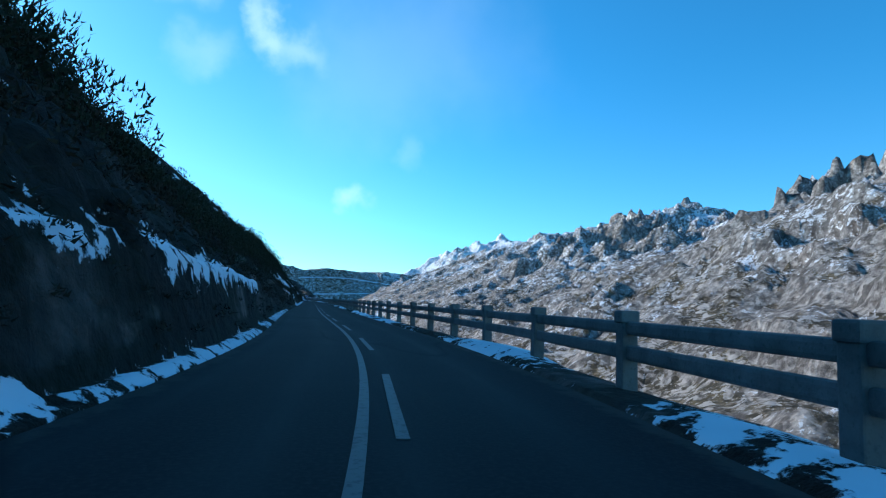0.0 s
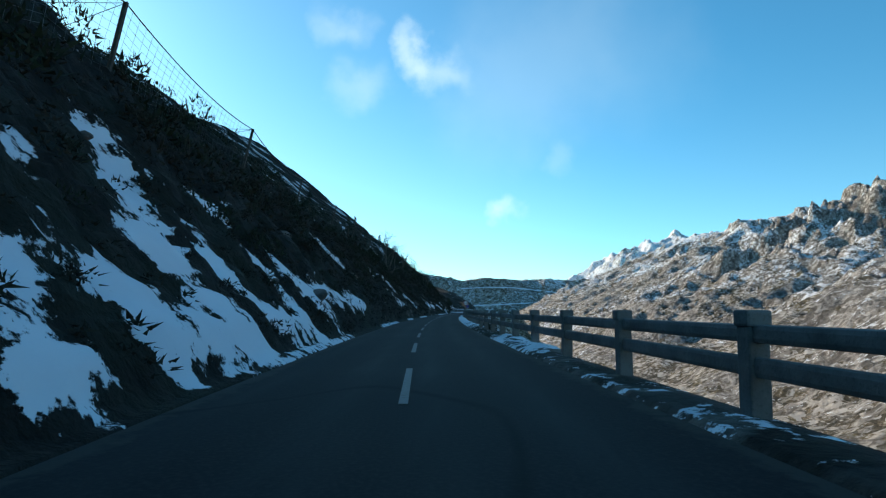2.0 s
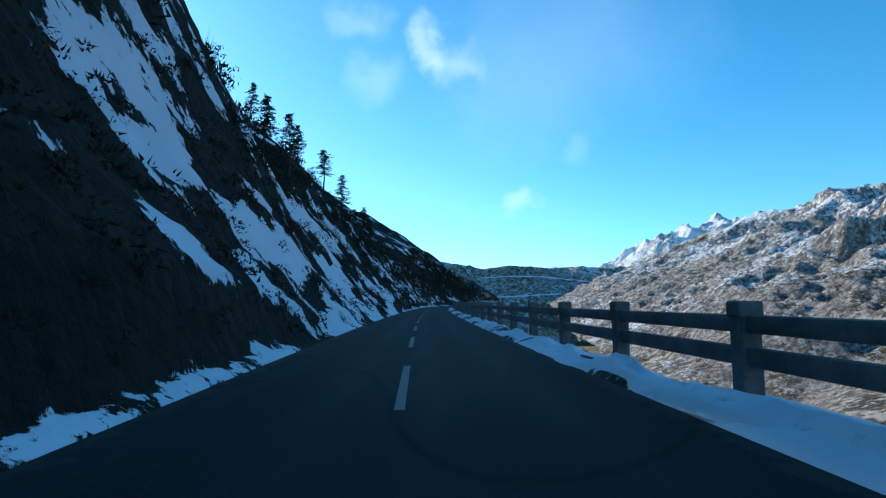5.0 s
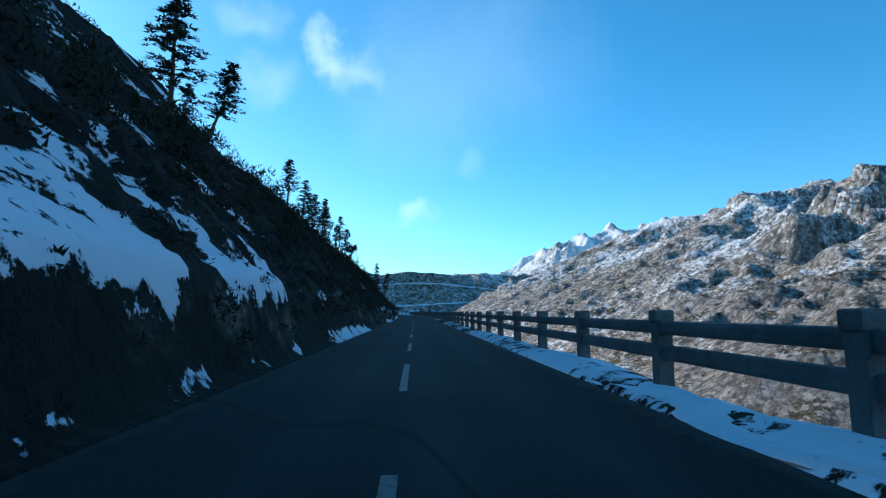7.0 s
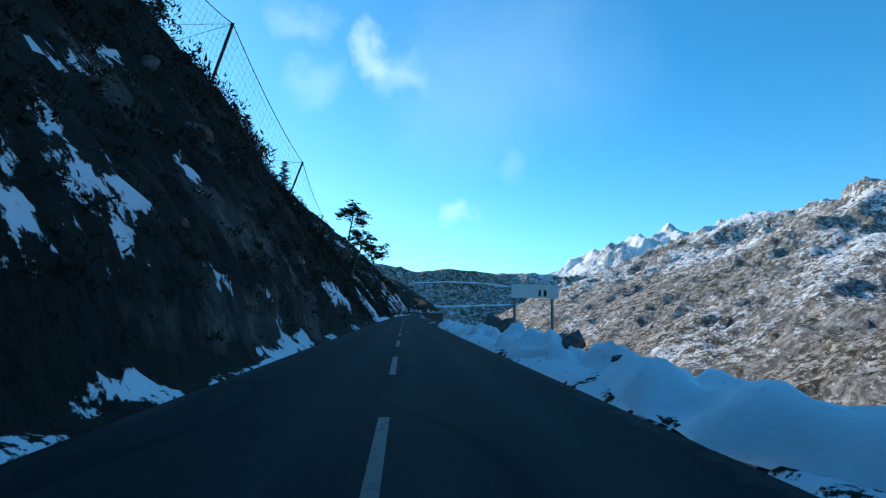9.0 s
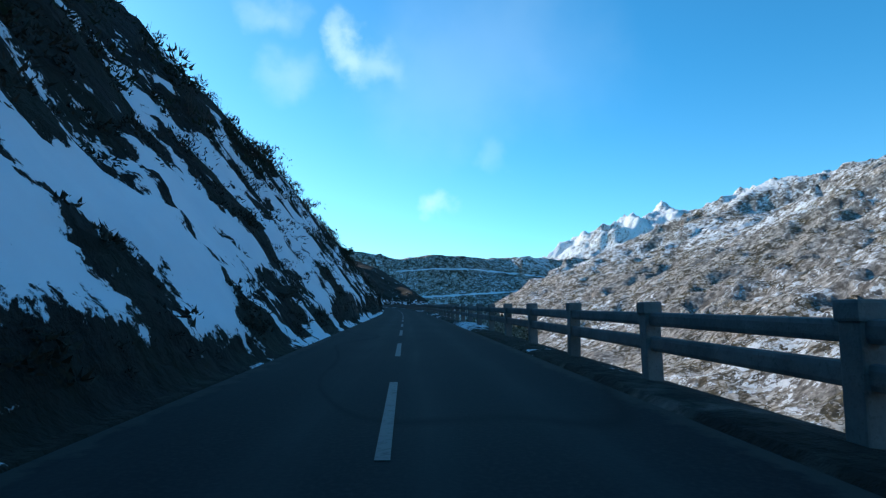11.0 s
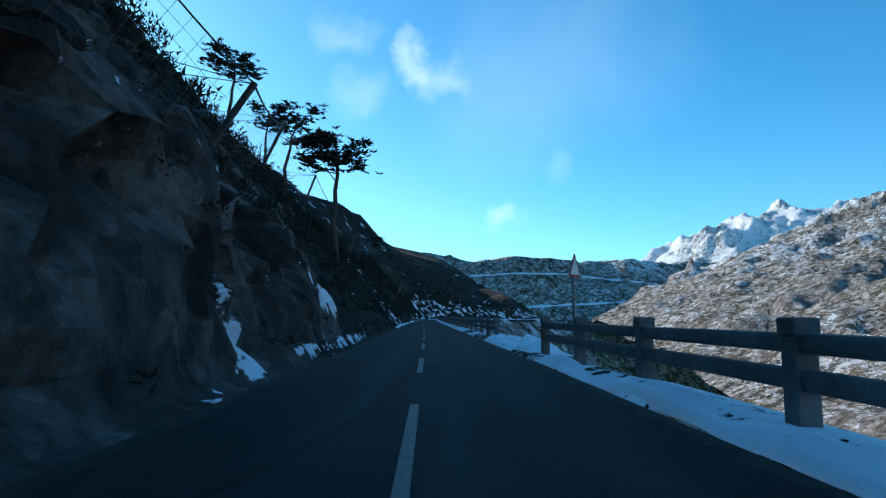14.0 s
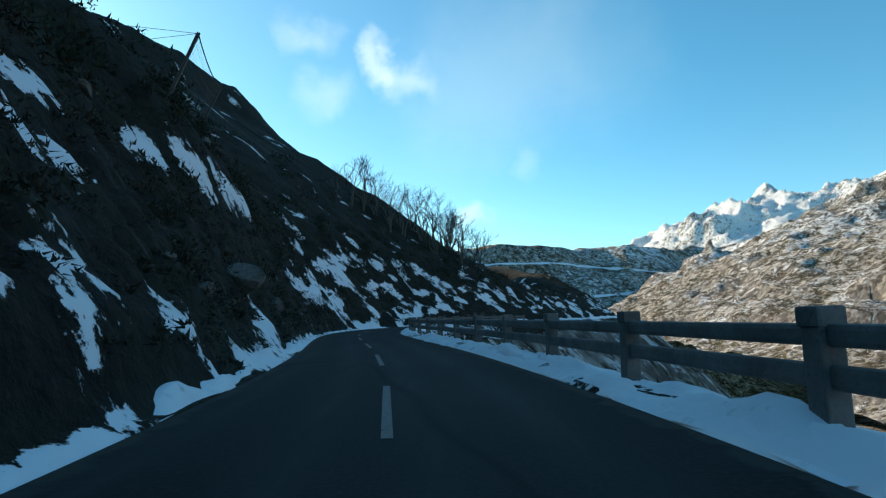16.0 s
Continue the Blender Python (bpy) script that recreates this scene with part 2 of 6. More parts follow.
# the sunny valley side: granite, heath and dry grass, thin snow
a = Mat("mountain_granite", 0.95)
m0, m1, m2, m3 = a.noise(2.6, 5, 0.75), a.noise(7, 8, 0.72), a.noise(30, 6, 0.65), a.noise(150, 4, 0.55)
rock = a.mix(a.span(m1, 0.38, 0.62), (0.10, 0.09, 0.082), (0.55, 0.51, 0.47))
rock = a.mix(a.span(a.noise(14, 4, 0.65, (1, 1, 2.6)), 0.50, 0.62, 0.0, 0.75), rock, (0.10, 0.085, 0.075))
heath = a.mix(a.span(m0, 0.40, 0.62), (0.050, 0.042, 0.030), (0.27, 0.215, 0.15))
heath = a.mix(a.span(m3, 0.50, 0.60, 0.0, 0.55), heath, (0.125, 0.105, 0.058))
stones = a.calc("GREATER_THAN", a.calc("ADD", a.span(m0, 0.3, 0.7), a.span(m2, 0.35, 0.65, -0.25, 0.25)), 0.60)
heath = a.mix(a.span(a.noise(60, 4, 0.6), 0.46, 0.60, 0.0, 0.8), heath, (0.165, 0.130, 0.062))
heath = a.mix(stones, heath, (0.46, 0.43, 0.40))
# loose granite blocks and the dark brush between them
tors = a.cells(13.0)
rubble, scrub = a.tones(7.5, (1, 1, 1.7)), a.tones(3.6, (1, 1, 1.4))
heath = a.mix(a.calc("MULTIPLY", a.span(rubble, 0.62, 0.68), a.span(m1, 0.40, 0.50, 0.35, 1.0)), heath, (0.50, 0.46, 0.42))
heath = a.mix(a.span(scrub, 0.72, 0.76, 0.0, 0.8), heath, (0.050, 0.043, 0.028))
heath = a.mix(a.span(scrub, 0.18, 0.14, 0.0, 0.8), heath, (0.58, 0.55, 0.52))
heath = a.mix(a.calc("MULTIPLY", a.span(tors, 0.20, 0.34, 1.0, 0.0), a.span(m2, 0.40, 0.52)), heath, (0.52, 0.485, 0.45))
heath = a.mix(a.calc("MULTIPLY", a.span(tors, 0.52, 0.62, 0.0, 0.85), a.span(m1, 0.42, 0.55)), heath, (0.035, 0.032, 0.022))
rocky = a.calc("ADD", a.attr("rock"), a.span(m2, 0.3, 0.7, -0.30, 0.30))
sn = a.calc("ADD", a.attr("snow"), a.span(m1, 0.3, 0.7, -0.24, 0.24))
sn = a.calc("ADD", sn, a.span(m2, 0.3, 0.7, -0.22, 0.22))
sn = a.calc("ADD", sn, a.span(m0, 0.3, 0.7, -0.24, 0.24))
sn = a.calc("ADD", sn, a.span(rubble, 0.0, 1.0, -0.14, 0.14))
sn = a.calc("ADD", sn, a.span(scrub, 0.0, 1.0, -0.12, 0.12))
rock = a.mix(a.span(rubble, 0.3, 0.1, 0.0, 0.7), rock, (0.07, 0.062, 0.055))
base = a.mix(a.span(rocky, 0.36, 0.48), heath, rock)
a.colour(a.mix(a.span(sn, 0.50, 0.56), base, SNOW))
lumps = a.calc("ADD", a.calc("ADD", m1, a.calc("MULTIPLY", m0, 0.4)), a.calc("MULTIPLY", m2, 0.9))
lumps = a.calc("ADD", lumps, a.calc("MULTIPLY", rubble, 0.35))
a.bump(a.calc("ADD", lumps, a.span(tors, 0.12, 0.5, 0.30, 0.0)), 6.5, 1.0)
M_MOUNT = a.m

a = Mat("snow", 0.65)
n1, n2 = a.noise(0.25, 5), a.noise(1.6, 4)
col = a.mix(a.span(n2, 0.35, 0.65), SNOW, (0.68, 0.72, 0.78))
col = a.mix(a.span(n1, 0.62, 0.75, 0, 0.5), col, (0.30, 0.28, 0.25))
a.colour(col).bump(n1, 0.05, 0.7)
M_SNOW = a.m

a = Mat("granite", 0.92)
n1, n2 = a.noise(0.12, 6, 0.7), a.noise(0.9, 5, 0.6)
col = a.mix(a.span(n1, 0.3, 0.7), (0.06, 0.055, 0.05), (0.17, 0.158, 0.145))
col = a.mix(a.span(n2, 0.52, 0.66, 0, 0.7), col, (0.035, 0.034, 0.028))
a.colour(col).bump(n2, 0.18, 0.9)
M_GRANITE = a.m

M_BARK = plain("pine_bark", (0.10, 0.075, 0.055), 0.95, 0, 0.5, 0.12)
M_PALE_BARK = plain("pale_bark", (0.12, 0.105, 0.09), 0.9, 0, 0.45, 0.2)
M_NEEDLE = plain("pine_needles", (0.020, 0.034, 0.016), 0.8, 0, 0.45, 0.5)
M_HEATH = plain("heather", (0.030, 0.025, 0.016), 0.95, 0, 0.5, 0.8)
M_BROOM = plain("broom_green", (0.020, 0.026, 0.012), 0.9, 0, 0.5, 0.8)
M_TWIG = plain("bare_twigs", (0.062, 0.052, 0.044), 0.95, 0, 0.4, 0.5)
M_STEEL = plain("galvanised_steel", (0.22, 0.22, 0.22), 0.5, 0.6, 0.2, 0.1)
M_RUST = plain("weathered_steel", (0.10, 0.085, 0.075), 0.7, 0.3, 0.3, 0.2)
M_WIRE = plain("steel_wire", (0.16, 0.165, 0.17), 0.5, 0.6, 0.2, 0.1)
M_WHITE = plain("white_sign_paint", (0.75, 0.75, 0.73), 0.5, 0, 0.06, 0.3)
M_RED = plain("red_sign_paint", (0.42, 0.03, 0.03), 0.5, 0, 0.1, 0.3)
M_BLACK = plain("black_sign_paint", (0.015, 0.015, 0.017), 0.5, 0, 0.1, 0.3)
M_BLUE = plain("blue_sign_paint", (0.012, 0.06, 0.26), 0.45, 0, 0.1, 0.3)
M_GREY = plain("bare_sign_back", (0.26, 0.27, 0.28), 0.5, 0.4, 0.12, 0.3)

# ---- mesh helpers ----


def rnd_lattice(ix, iy, iz, seed):
    h = (ix * 374761393 + iy * 668265263 + iz * 2147483647 + seed * 1274126177) & 0xFFFFFFFF
    h = ((h ^ (h >> 13)) * 1274126177) & 0xFFFFFFFF
    h = ((h ^ (h >> 16)) * 2246822519) & 0xFFFFFFFF
    return ((h ^ (h >> 15)) & 0xFFFFFF) / float(0xFFFFFF)


def vnoise(x, y, seed=0):
    """Smooth value noise in -1..1, one unit between lattice points."""
    x, y = np.asarray(x, float), np.asarray(y, float)
    ix, iy = np.floor(x).astype(np.int64), np.floor(y).astype(np.int64)
    fx, fy = x - ix, y - iy
    ux, uy = fx * fx * fx * (fx * (fx * 6 - 15) + 10), fy * fy * fy * (fy * (fy * 6 - 15) + 10)
    z = np.zeros_like(ix)
    a00, a10 = rnd_lattice(ix, iy, z, seed), rnd_lattice(ix + 1, iy, z, seed)
    a01, a11 = rnd_lattice(ix, iy + 1, z, seed), rnd_lattice(ix + 1, iy + 1, z, seed)
    return ((a00 * (1 - ux) + a10 * ux) * (1 - uy) + (a01 * (1 - ux) + a11 * ux) * uy) * 2 - 1


def fbm(x, y, size, octaves=5, seed=0, gain=0.5):
    x, y = np.asarray(x, float) / size, np.asarray(y, float) / size
    out, amp = 0.0, 1.0
    for o in range(octaves):
        c, sn_ = math.cos(o * 1.1), math.sin(o * 1.1)
        out = out + amp * vnoise((x * c - y * sn_) * 2**o + 17.3 * o, (x * sn_ + y * c) * 2**o - 9.1 * o, seed + o)
        amp *= gain
    return out


def ridged(x, y, size, octaves=5, seed=0, gain=0.5):
    x, y = np.asarray(x, float) / size, np.asarray(y, float) / size
    out, amp = 0.0, 1.0
    for o in range(octaves):
        c, sn_ = math.cos(o * 1.1), math.sin(o * 1.1)
        v = vnoise((x * c - y * sn_) * 2**o + 17.3 * o, (x * sn_ + y * c) * 2**o - 9.1 * o, seed + o)
        out = out + amp * (1 - 2 * np.abs(v))
        amp *= gain
    return out


def blocks(x, y, size, seed=0):
    """Cells of broken rock: each one's random number, and the distance to its cracks."""
    x, y = np.asarray(x, float) / size, np.asarray(y, float) / size
    ix, iy = np.floor(x).astype(np.int64), np.floor(y).astype(np.int64)
    z = np.zeros_like(ix)
    f1, f2, cell = np.full(x.shape, 9.0), np.full(x.shape, 9.0), np.zeros(x.shape)
    for a in (-1, 0, 1):
        for b in (-1, 0, 1):
            jx, jy = ix + a, iy + b
            dist = np.hypot(jx + rnd_lattice(jx, jy, z, seed) - x, jy + rnd_lattice(jx, jy, z, seed + 7) - y)
            near = dist < f1
            f2 = np.where(near, f1, np.minimum(f2, dist))
            cell = np.where(near, rnd_lattice(jx, jy, z, seed + 13), cell)
            f1 = np.where(near, dist, f1)
    return cell, f2 - f1


def smooth(x, lo, hi):
    t = np.clip((np.asarray(x, float) - lo) / (hi - lo), 0, 1)
    return t * t * (3 - 2 * t)


def mesh_of(name, verts, faces, material, shade=False, attrs=None, mats=None, mat_index=None):
    me = bpy.data.meshes.new(name)
    v = np.asarray(verts, float) * SCALE
    f = np.asarray(faces)
    me.vertices.add(len(v))
    me.vertices.foreach_set("co", v.ravel())
    k = f.shape[1]
    me.loops.add(f.size)
    me.loops.foreach_set("vertex_index", f.ravel().astype(np.int32))
    me.polygons.add(len(f))
    me.polygons.foreach_set("loop_start", np.arange(0, f.size, k, dtype=np.int32))
    me.polygons.foreach_set("use_smooth", np.full(len(f), shade, dtype=bool))
    for mm in (mats or [material]):
        me.materials.append(mm)
    if mat_index is not None:
        me.polygons.foreach_set("material_index", np.asarray(mat_index, np.int32))
    for key, val in (attrs or {}).items():
        at = me.attributes.new(key, "FLOAT", "POINT")
        at.data.foreach_set("value", np.asarray(val, np.float32).ravel())
    me.update(calc_edges=True)
    me.validate()
    return me


def grid_faces(nu, nv, flip=False):
    i, j = np.meshgrid(np.arange(nu - 1), np.arange(nv - 1), indexing="ij")
    q = (i * nv + j).ravel()
    f = np.stack([q, q + nv, q + nv + 1, q + 1], -1)
    return f[:, ::-1] if flip else f


def part(name, data, parent=None, label="", at=None):
    """A mesh (or bmesh with its material) as one object under a thing or a part."""
    ob = new(name, data)
    if parent is not None:
        ob.parent = parent
    if at is not None:
        ob.matrix_local = at
    if label:
        ob["label"] = label
    return ob


def placed(x, y, z, rx=0, ry=0, rz=0):
    """A pose whose metres are those of the road."""
    return pose(x * SCALE, y * SCALE, z * SCALE, rx, ry, rz)


def bm_mesh(name, bm, material, shade=False):
    bmesh.ops.scale(bm, vec=(SCALE,) * 3, verts=bm.verts)
    me = bpy.data.meshes.new(name)
    bm.to_mesh(me)
    bm.free()
    me.materials.append(material)
    if shade:
        for p in me.polygons:
            p.use_smooth = True
    return me


def box(bm, x, y, z, sx, sy, sz, bevel=0.0, m=None):
    r = bmesh.ops.create_cube(bm, size=1.0)
    bmesh.ops.scale(bm, vec=(sx, sy, sz), verts=r["verts"])
    if bevel:
        es = list({e for v in r["verts"] for e in v.link_edges})
        r2 = bmesh.ops.bevel(bm, geom=es, offset=bevel, segments=2, affect="EDGES", profile=0.6)
        vs = list({v for f in r2["faces"] for v in f.verts} | {v for v in r["verts"] if v.is_valid})
    else:
        vs = r["verts"]
    if m is not None:
        bmesh.ops.transform(bm, matrix=m, verts=vs)
    bmesh.ops.translate(bm, vec=(x, y, z), verts=vs)
    return vs


def rod(points, radii, sides=6):
    """Verts and quads of a tapered tube through points."""
    P = np.asarray(points, float)
    R = np.broadcast_to(np.asarray(radii, float), (len(P),))
    T = np.gradient(P, axis=0)
    T /= np.linalg.norm(T, axis=1, keepdims=True) + 1e-9
    up = np.where(np.abs(T[:, 2:3]) > 0.9, np.array([[1.0, 0, 0]]), np.array([[0, 0, 1.0]]))
    A = np.cross(T, up)
    A /= np.linalg.norm(A, axis=1, keepdims=True) + 1e-9
    B = np.cross(T, A)
    an = np.arange(sides) * 2 * math.pi / sides
    ring = np.cos(an)[None, :, None] * A[:, None] + np.sin(an)[None, :, None] * B[:, None]
    V = (P[:, None] + ring * R[:, None, None]).reshape(-1, 3)
    F = []
    for i in range(len(P) - 1):
        for j in range(sides):
            k = (j + 1) % sides
            F.append((i * sides + j, i * sides + k, (i + 1) * sides + k, (i + 1) * sides + j))
    return V, np.array(F)


def joined(pieces):
    """Many (verts, faces) as one."""
    V, F, n = [], [], 0
    for v, f in pieces:
        V.append(v)
        F.append(f + n)
        n += len(v)
    return np.concatenate(V), np.concatenate(F)

# ---- the ground ----
END_S = 16 * SPEED
FAR = 1.337                        # the mountains are laid out in steps of this many metres
ROAD_L, ROAD_R = 3.05, -3.05      # road edges, to the left of the camera's line


def cliff(s):
    """How far a stretch of the cutting is bare upright granite, 0 to 1."""
    out = np.zeros_like(np.asarray(s, float))
    for c, w, k in ((1611, 12, 1.0), (1567, 29, 0.55), (1538, 19, 0.35), (1682, 17, 0.6), (1725, 19, 0.7), (1116, 21, 0.12), (1658, 16, 0.5)):
        out = np.maximum(out, k * np.exp(-((np.asarray(s, float) - c) / w) ** 4))
    return out


def bank(s):
    """Height of the upright foot of the cutting."""
    b = 0.9 + 0.9 * fbm(s, 0 * s, 28.0, 2, 11)
    for c, w, k in ((872, 21, 1.5), (53, 29, 1.8), (328, 35, 1.5), (385, 21, 1.6), (996, 27, 1.3), (144, 35, 1.7), (1497, 29, 1.2), (528, 38, 0.3), (260, 25, 0.4), (1060, 22, 1.0), (1885, 25, 0.5)):
        g = np.exp(-((s - c) / w) ** 4)
        b = b * (1 - g) + k * g
    return np.clip(b, 0.15, 2.4)


STEEP_S = np.arange(-40, 2640, 40.0)
STEEP = np.array([0.78, 0.61, 0.61, 0.74, 0.97, 1.01, 1.05, 1.02, 0.90, 0.90, 0.94, 1.03, 1.00, 1.12, 1.18, 1.23, 1.12, 1.04, 1.01, 1.01, 1.03, 1.07, 1.00, 0.93, 1.02, 0.97, 0.96, 1.01, 1.02, 1.09, 1.10, 0.93, 0.97, 1.02, 1.22, 1.12, 1.21, 1.21, 1.12, 1.06, 1.01, 1.17, 1.37, 1.32, 1.36, 1.17, 1.06, 1.05, 1.11, 1.25, 1.24, 1.17, 1.18, 1.02, 0.89, 0.74, 0.66, 0.65, 0.74, 0.78, 0.80, 0.89, 0.95, 1.01, 0.97, 0.99, 1.00])


def hill(s, d):
    """Height of the left hillside at s along and d to the left of the line."""
    s, d = np.broadcast_arrays(np.asarray(s, float), np.asarray(d, float))
    e = d - 3.45 - 1.2 * np.exp(-((s - 1671) / 9.0) ** 4)
    cl = cliff(s)
    foot = smooth(e, 0.05, 0.75) * bank(s)
    k1 = 1.17 + 0.08 * fbm(s, 0 * s, 60.0, 2, 5)
    rise = np.where(e > 0, np.minimum(e, 10.0) * k1, 0) + np.clip(e - 10.0, 0, 20) * 0.74 + np.clip(e - 30.0, 0, 70) * 0.64 + np.clip(e - 100.0, 0, 100) * 0.3
    rise = (rise - foot * smooth(e, 0.5, 6) * 0.5) * np.interp(s, STEEP_S, STEEP)
    z = foot + np.maximum(rise - 0.35 * np.clip(e, 0, 1), 0)
    wall = smooth(e, 0.0, 1.9) * 8.2 + np.clip(e - 1.9, 0, 60) * 0.62
    z = z * (1 - cl) + np.maximum(z, wall) * cl
    x, y = on_line(s, d)
    for c, dc, k, rs, rd in ((2004, 11.5, 4.2, 11, 4.5), (1949, 14, 1.9, 10, 5), (1706, 14.4, 1.6, 9, 4), (1638, 12.8, 2.2, 10, 4), (1566, 13.0, 1.8, 7, 3.5), (528, 19, -3.5, 18, 7), (566, 20, 3, 14, 7), (625, 18, 4, 34, 9)):
        z = z + k * np.exp(-((s - c) / rs) ** 4 - ((d - dc) / rd) ** 4)
    # brows and hollows further along
    for c, dc, k, rs, rd in ((1733, 6.1, -0.9, 9, 4.4), (478, 31, -3.3, 14, 7.3), (1612, 5.8, -0.9, 10, 4.6), (1688, 13.6, -2, 11, 5.8), (2000, 13.6, -2, 12, 6), (623, 22, 6.5, 28, 11),
                             (461, 20.5, -1.7, 12, 5.9), (2087, 110, 9.2, 29, 17.5), (494, 40, -3, 15, 8.5), (2255, 70, -13.6, 42, 26), (1708, 13, -2.2, 14, 7.4), (2144, 37, -8.1, 30, 18.2),
                             (1140, 13.6, 1.3, 12, 6.2), (1931, 13.6, -0.9, 11, 5.5), (1945, 17.5, -1.3, 13, 6.7), (475, 23.5, -1.4, 13, 7), (2333, 90, -10.9, 49, 31.2)):
        z = z + k * np.exp(-((s - c) / rs) ** 4 - ((d - dc) / rd) ** 4) * smooth(d, 3.6, 6)
    for c, dc, k, rs, rd in ((1562, 13.6, -0.8, 11, 5.5), (1500, 13.6, -0.7, 11, 5.4), (915, 32.5, 1.6, 15, 7.9), (220, 20.5, -1, 12, 6.3), (828, 16, 0.8, 12, 5.9), (1008, 14.2, 0.5, 11, 5.4),
                             (700, 26, 5, 34, 14), (20, 13, 2.0, 16, 7), (1836, 25, 3.0, 14, 7.7), (1643, 41.5, 5, 27, 16.5), (24, 7, -1.1, 11, 5.3), (1649, 80, 7.3, 28, 16.7), (2186, 56.5, -9.4, 35, 21.6),
                             (14, 7, 0.5, 10, 4.5), (1706, 14.8, 1.8, 14, 7.2), (1137, 11.8, 1.2, 12, 5.9), (1731, 5.2, -0.4, 9, 4.3), (1998, 13.3, 1, 11, 5.8), (1641, 10.3, 1.4, 13, 6.9), (1724, 13, -2, 16, 8.7), (1500, 14, 1.2, 22, 8), (1540, 16, 1.0, 18, 8)):
        z = z + k * np.exp(-((s - c) / rs) ** 4 - ((d - dc) / rd) ** 4) * smooth(d, 3.6, 6)
    grow = smooth(e, 0.1, 4)
    z = z + grow * (0.45 * fbm(x, y, 3.2, 4, 21) + smooth(e, 3, 20) * (1.5 * fbm(x, y, 19.0, 3, 31) + 3.0 * fbm(x, y, 70.0, 2, 41) * smooth(e, 10, 60)))
    blocks = np.floor(fbm(x, y, 2.6, 3, 51) * 3) / 3
    z = z + grow * cl * (0.9 * blocks + 0.5 * ridged(x, y, 1.7, 3, 61))
    return z


def snow_cover(s, d):
    """Snow left on the hillside: thick low down in some stretches, thin above."""
    x, y = on_line(s, d)
    rich = np.interp(s, [-80, 13, 53, 100, 127, 160, 195, 235, 262, 301, 350, 381, 425, 461, 497, 535, 642, 749, 802, 856, 878, 936, 996, 1043, 1070, 1123, 1183, 1257, 1337, 1417, 1484, 1551, 1624, 1665, 1725, 1778, 1838, 1885, 1915, 1955, 1985, 2032, 2273],
                     [.50, .56, .56, .58, .58, .56, .46, .44, .58, .56, .60, .68, .64, .60, .64, .60, .48, .48, .47, .46, .60, .56, .62, .62, .58, .46, .50, .56, .55, .55, .44, .16, .08, .18, .26, .54, .58, .58, .26, .26, .36, .36, .30])
    up = (d - 3.45)
    low = 0.10 * np.exp(-((up - 3.6) / 3.4) ** 2) - 0.30 * smooth(up, 7, 13) + 0.05 * smooth(up, 22, 40)
    v = 0.41 + 0.9 * (rich - 0.56) + low + 0.62 * fbm(s + 1.0 * fbm(s, up, 2.0, 2, 73), up * 2.0, 2.7, 4, 71) + 0.13 * fbm(s, up * 0.8, 13, 2, 77) + 0.5 * np.exp(-((s - 1667) / 3.5) ** 4) * (up < 1.3)
    return np.clip(v, 0, 1) * (1 - 0.75 * cliff(s) * smooth(up, 0, 0.6))


SNOW_PATCHES = []


def snow_patches(*rows):
    """Patches of old snow on the slope: from s, d to s, d, and their half width."""
    SNOW_PATCHES.extend(rows)


snow_patches(
    (6.3, 4.3, 7.3, 4.2, 0.12), (7, 4.3, 7.3, 4.2, 0.22), (7.4, 3.8, 9.5, 3.8, 0.12), (11.8, 4.3, 17.5, 4.2, 0.37),
    (7.6, 4.3, 8.1, 4.2, 0.12), (6.8, 4.3, 6.9, 4.2, 0.12), (9.4, 4.3, 10, 4.2, 0.12), (18.6, 4.3, 29.4, 4.2, 0.32),
)
snow_patches(
    (69.5, 5.8, 67.6, 4.2, 0.37), (69.1, 5.2, 68.9, 4.6, 0.18), (67.4, 4.3, 68.8, 4.2, 0.12), (69, 4.3, 72.5, 4.4, 0.29),
    (68.8, 4.3, 70.7, 4.2, 0.12), (70.8, 4.3, 72, 4.2, 0.2), (72.1, 4.3, 74.1, 4.2, 0.25), (74.7, 4.3, 78.2, 4.2, 0.44),
    (78.3, 4.3, 83.5, 4.2, 0.34), (94.6, 7.1, 110.1, 5.9, 1), (96.5, 3.9, 101.8, 3.8, 0.43), (94.9, 3, 119.4, 3, 0.43),
)
snow_patches(
    (130.9, 5.7, 133.6, 6, 0.49), (131.4, 5.4, 139.3, 7.3, 0.39), (133.1, 5.3, 135.6, 5.7, 0.25), (138.2, 5.7, 134.8, 4.2, 0.57),
    (128.5, 4.3, 129.8, 4.2, 0.12), (129.5, 4.3, 129.9, 4.2, 0.12), (129.9, 4.3, 130.3, 4.2, 0.12), (131.4, 4.4, 131.7, 4.2, 0.19),
    (130.9, 4.3, 131.9, 4.2, 0.21), (136.1, 4.3, 137.8, 4.2, 0.33), (134.1, 4.3, 135.1, 4.2, 0.2), (139, 4.3, 142.4, 4.2, 0.21),
    (151.6, 5.7, 158.8, 4.2, 0.47), (146.4, 3, 159.6, 3.5, 0.31), (129.6, 3.3, 135, 3, 0.12),
)
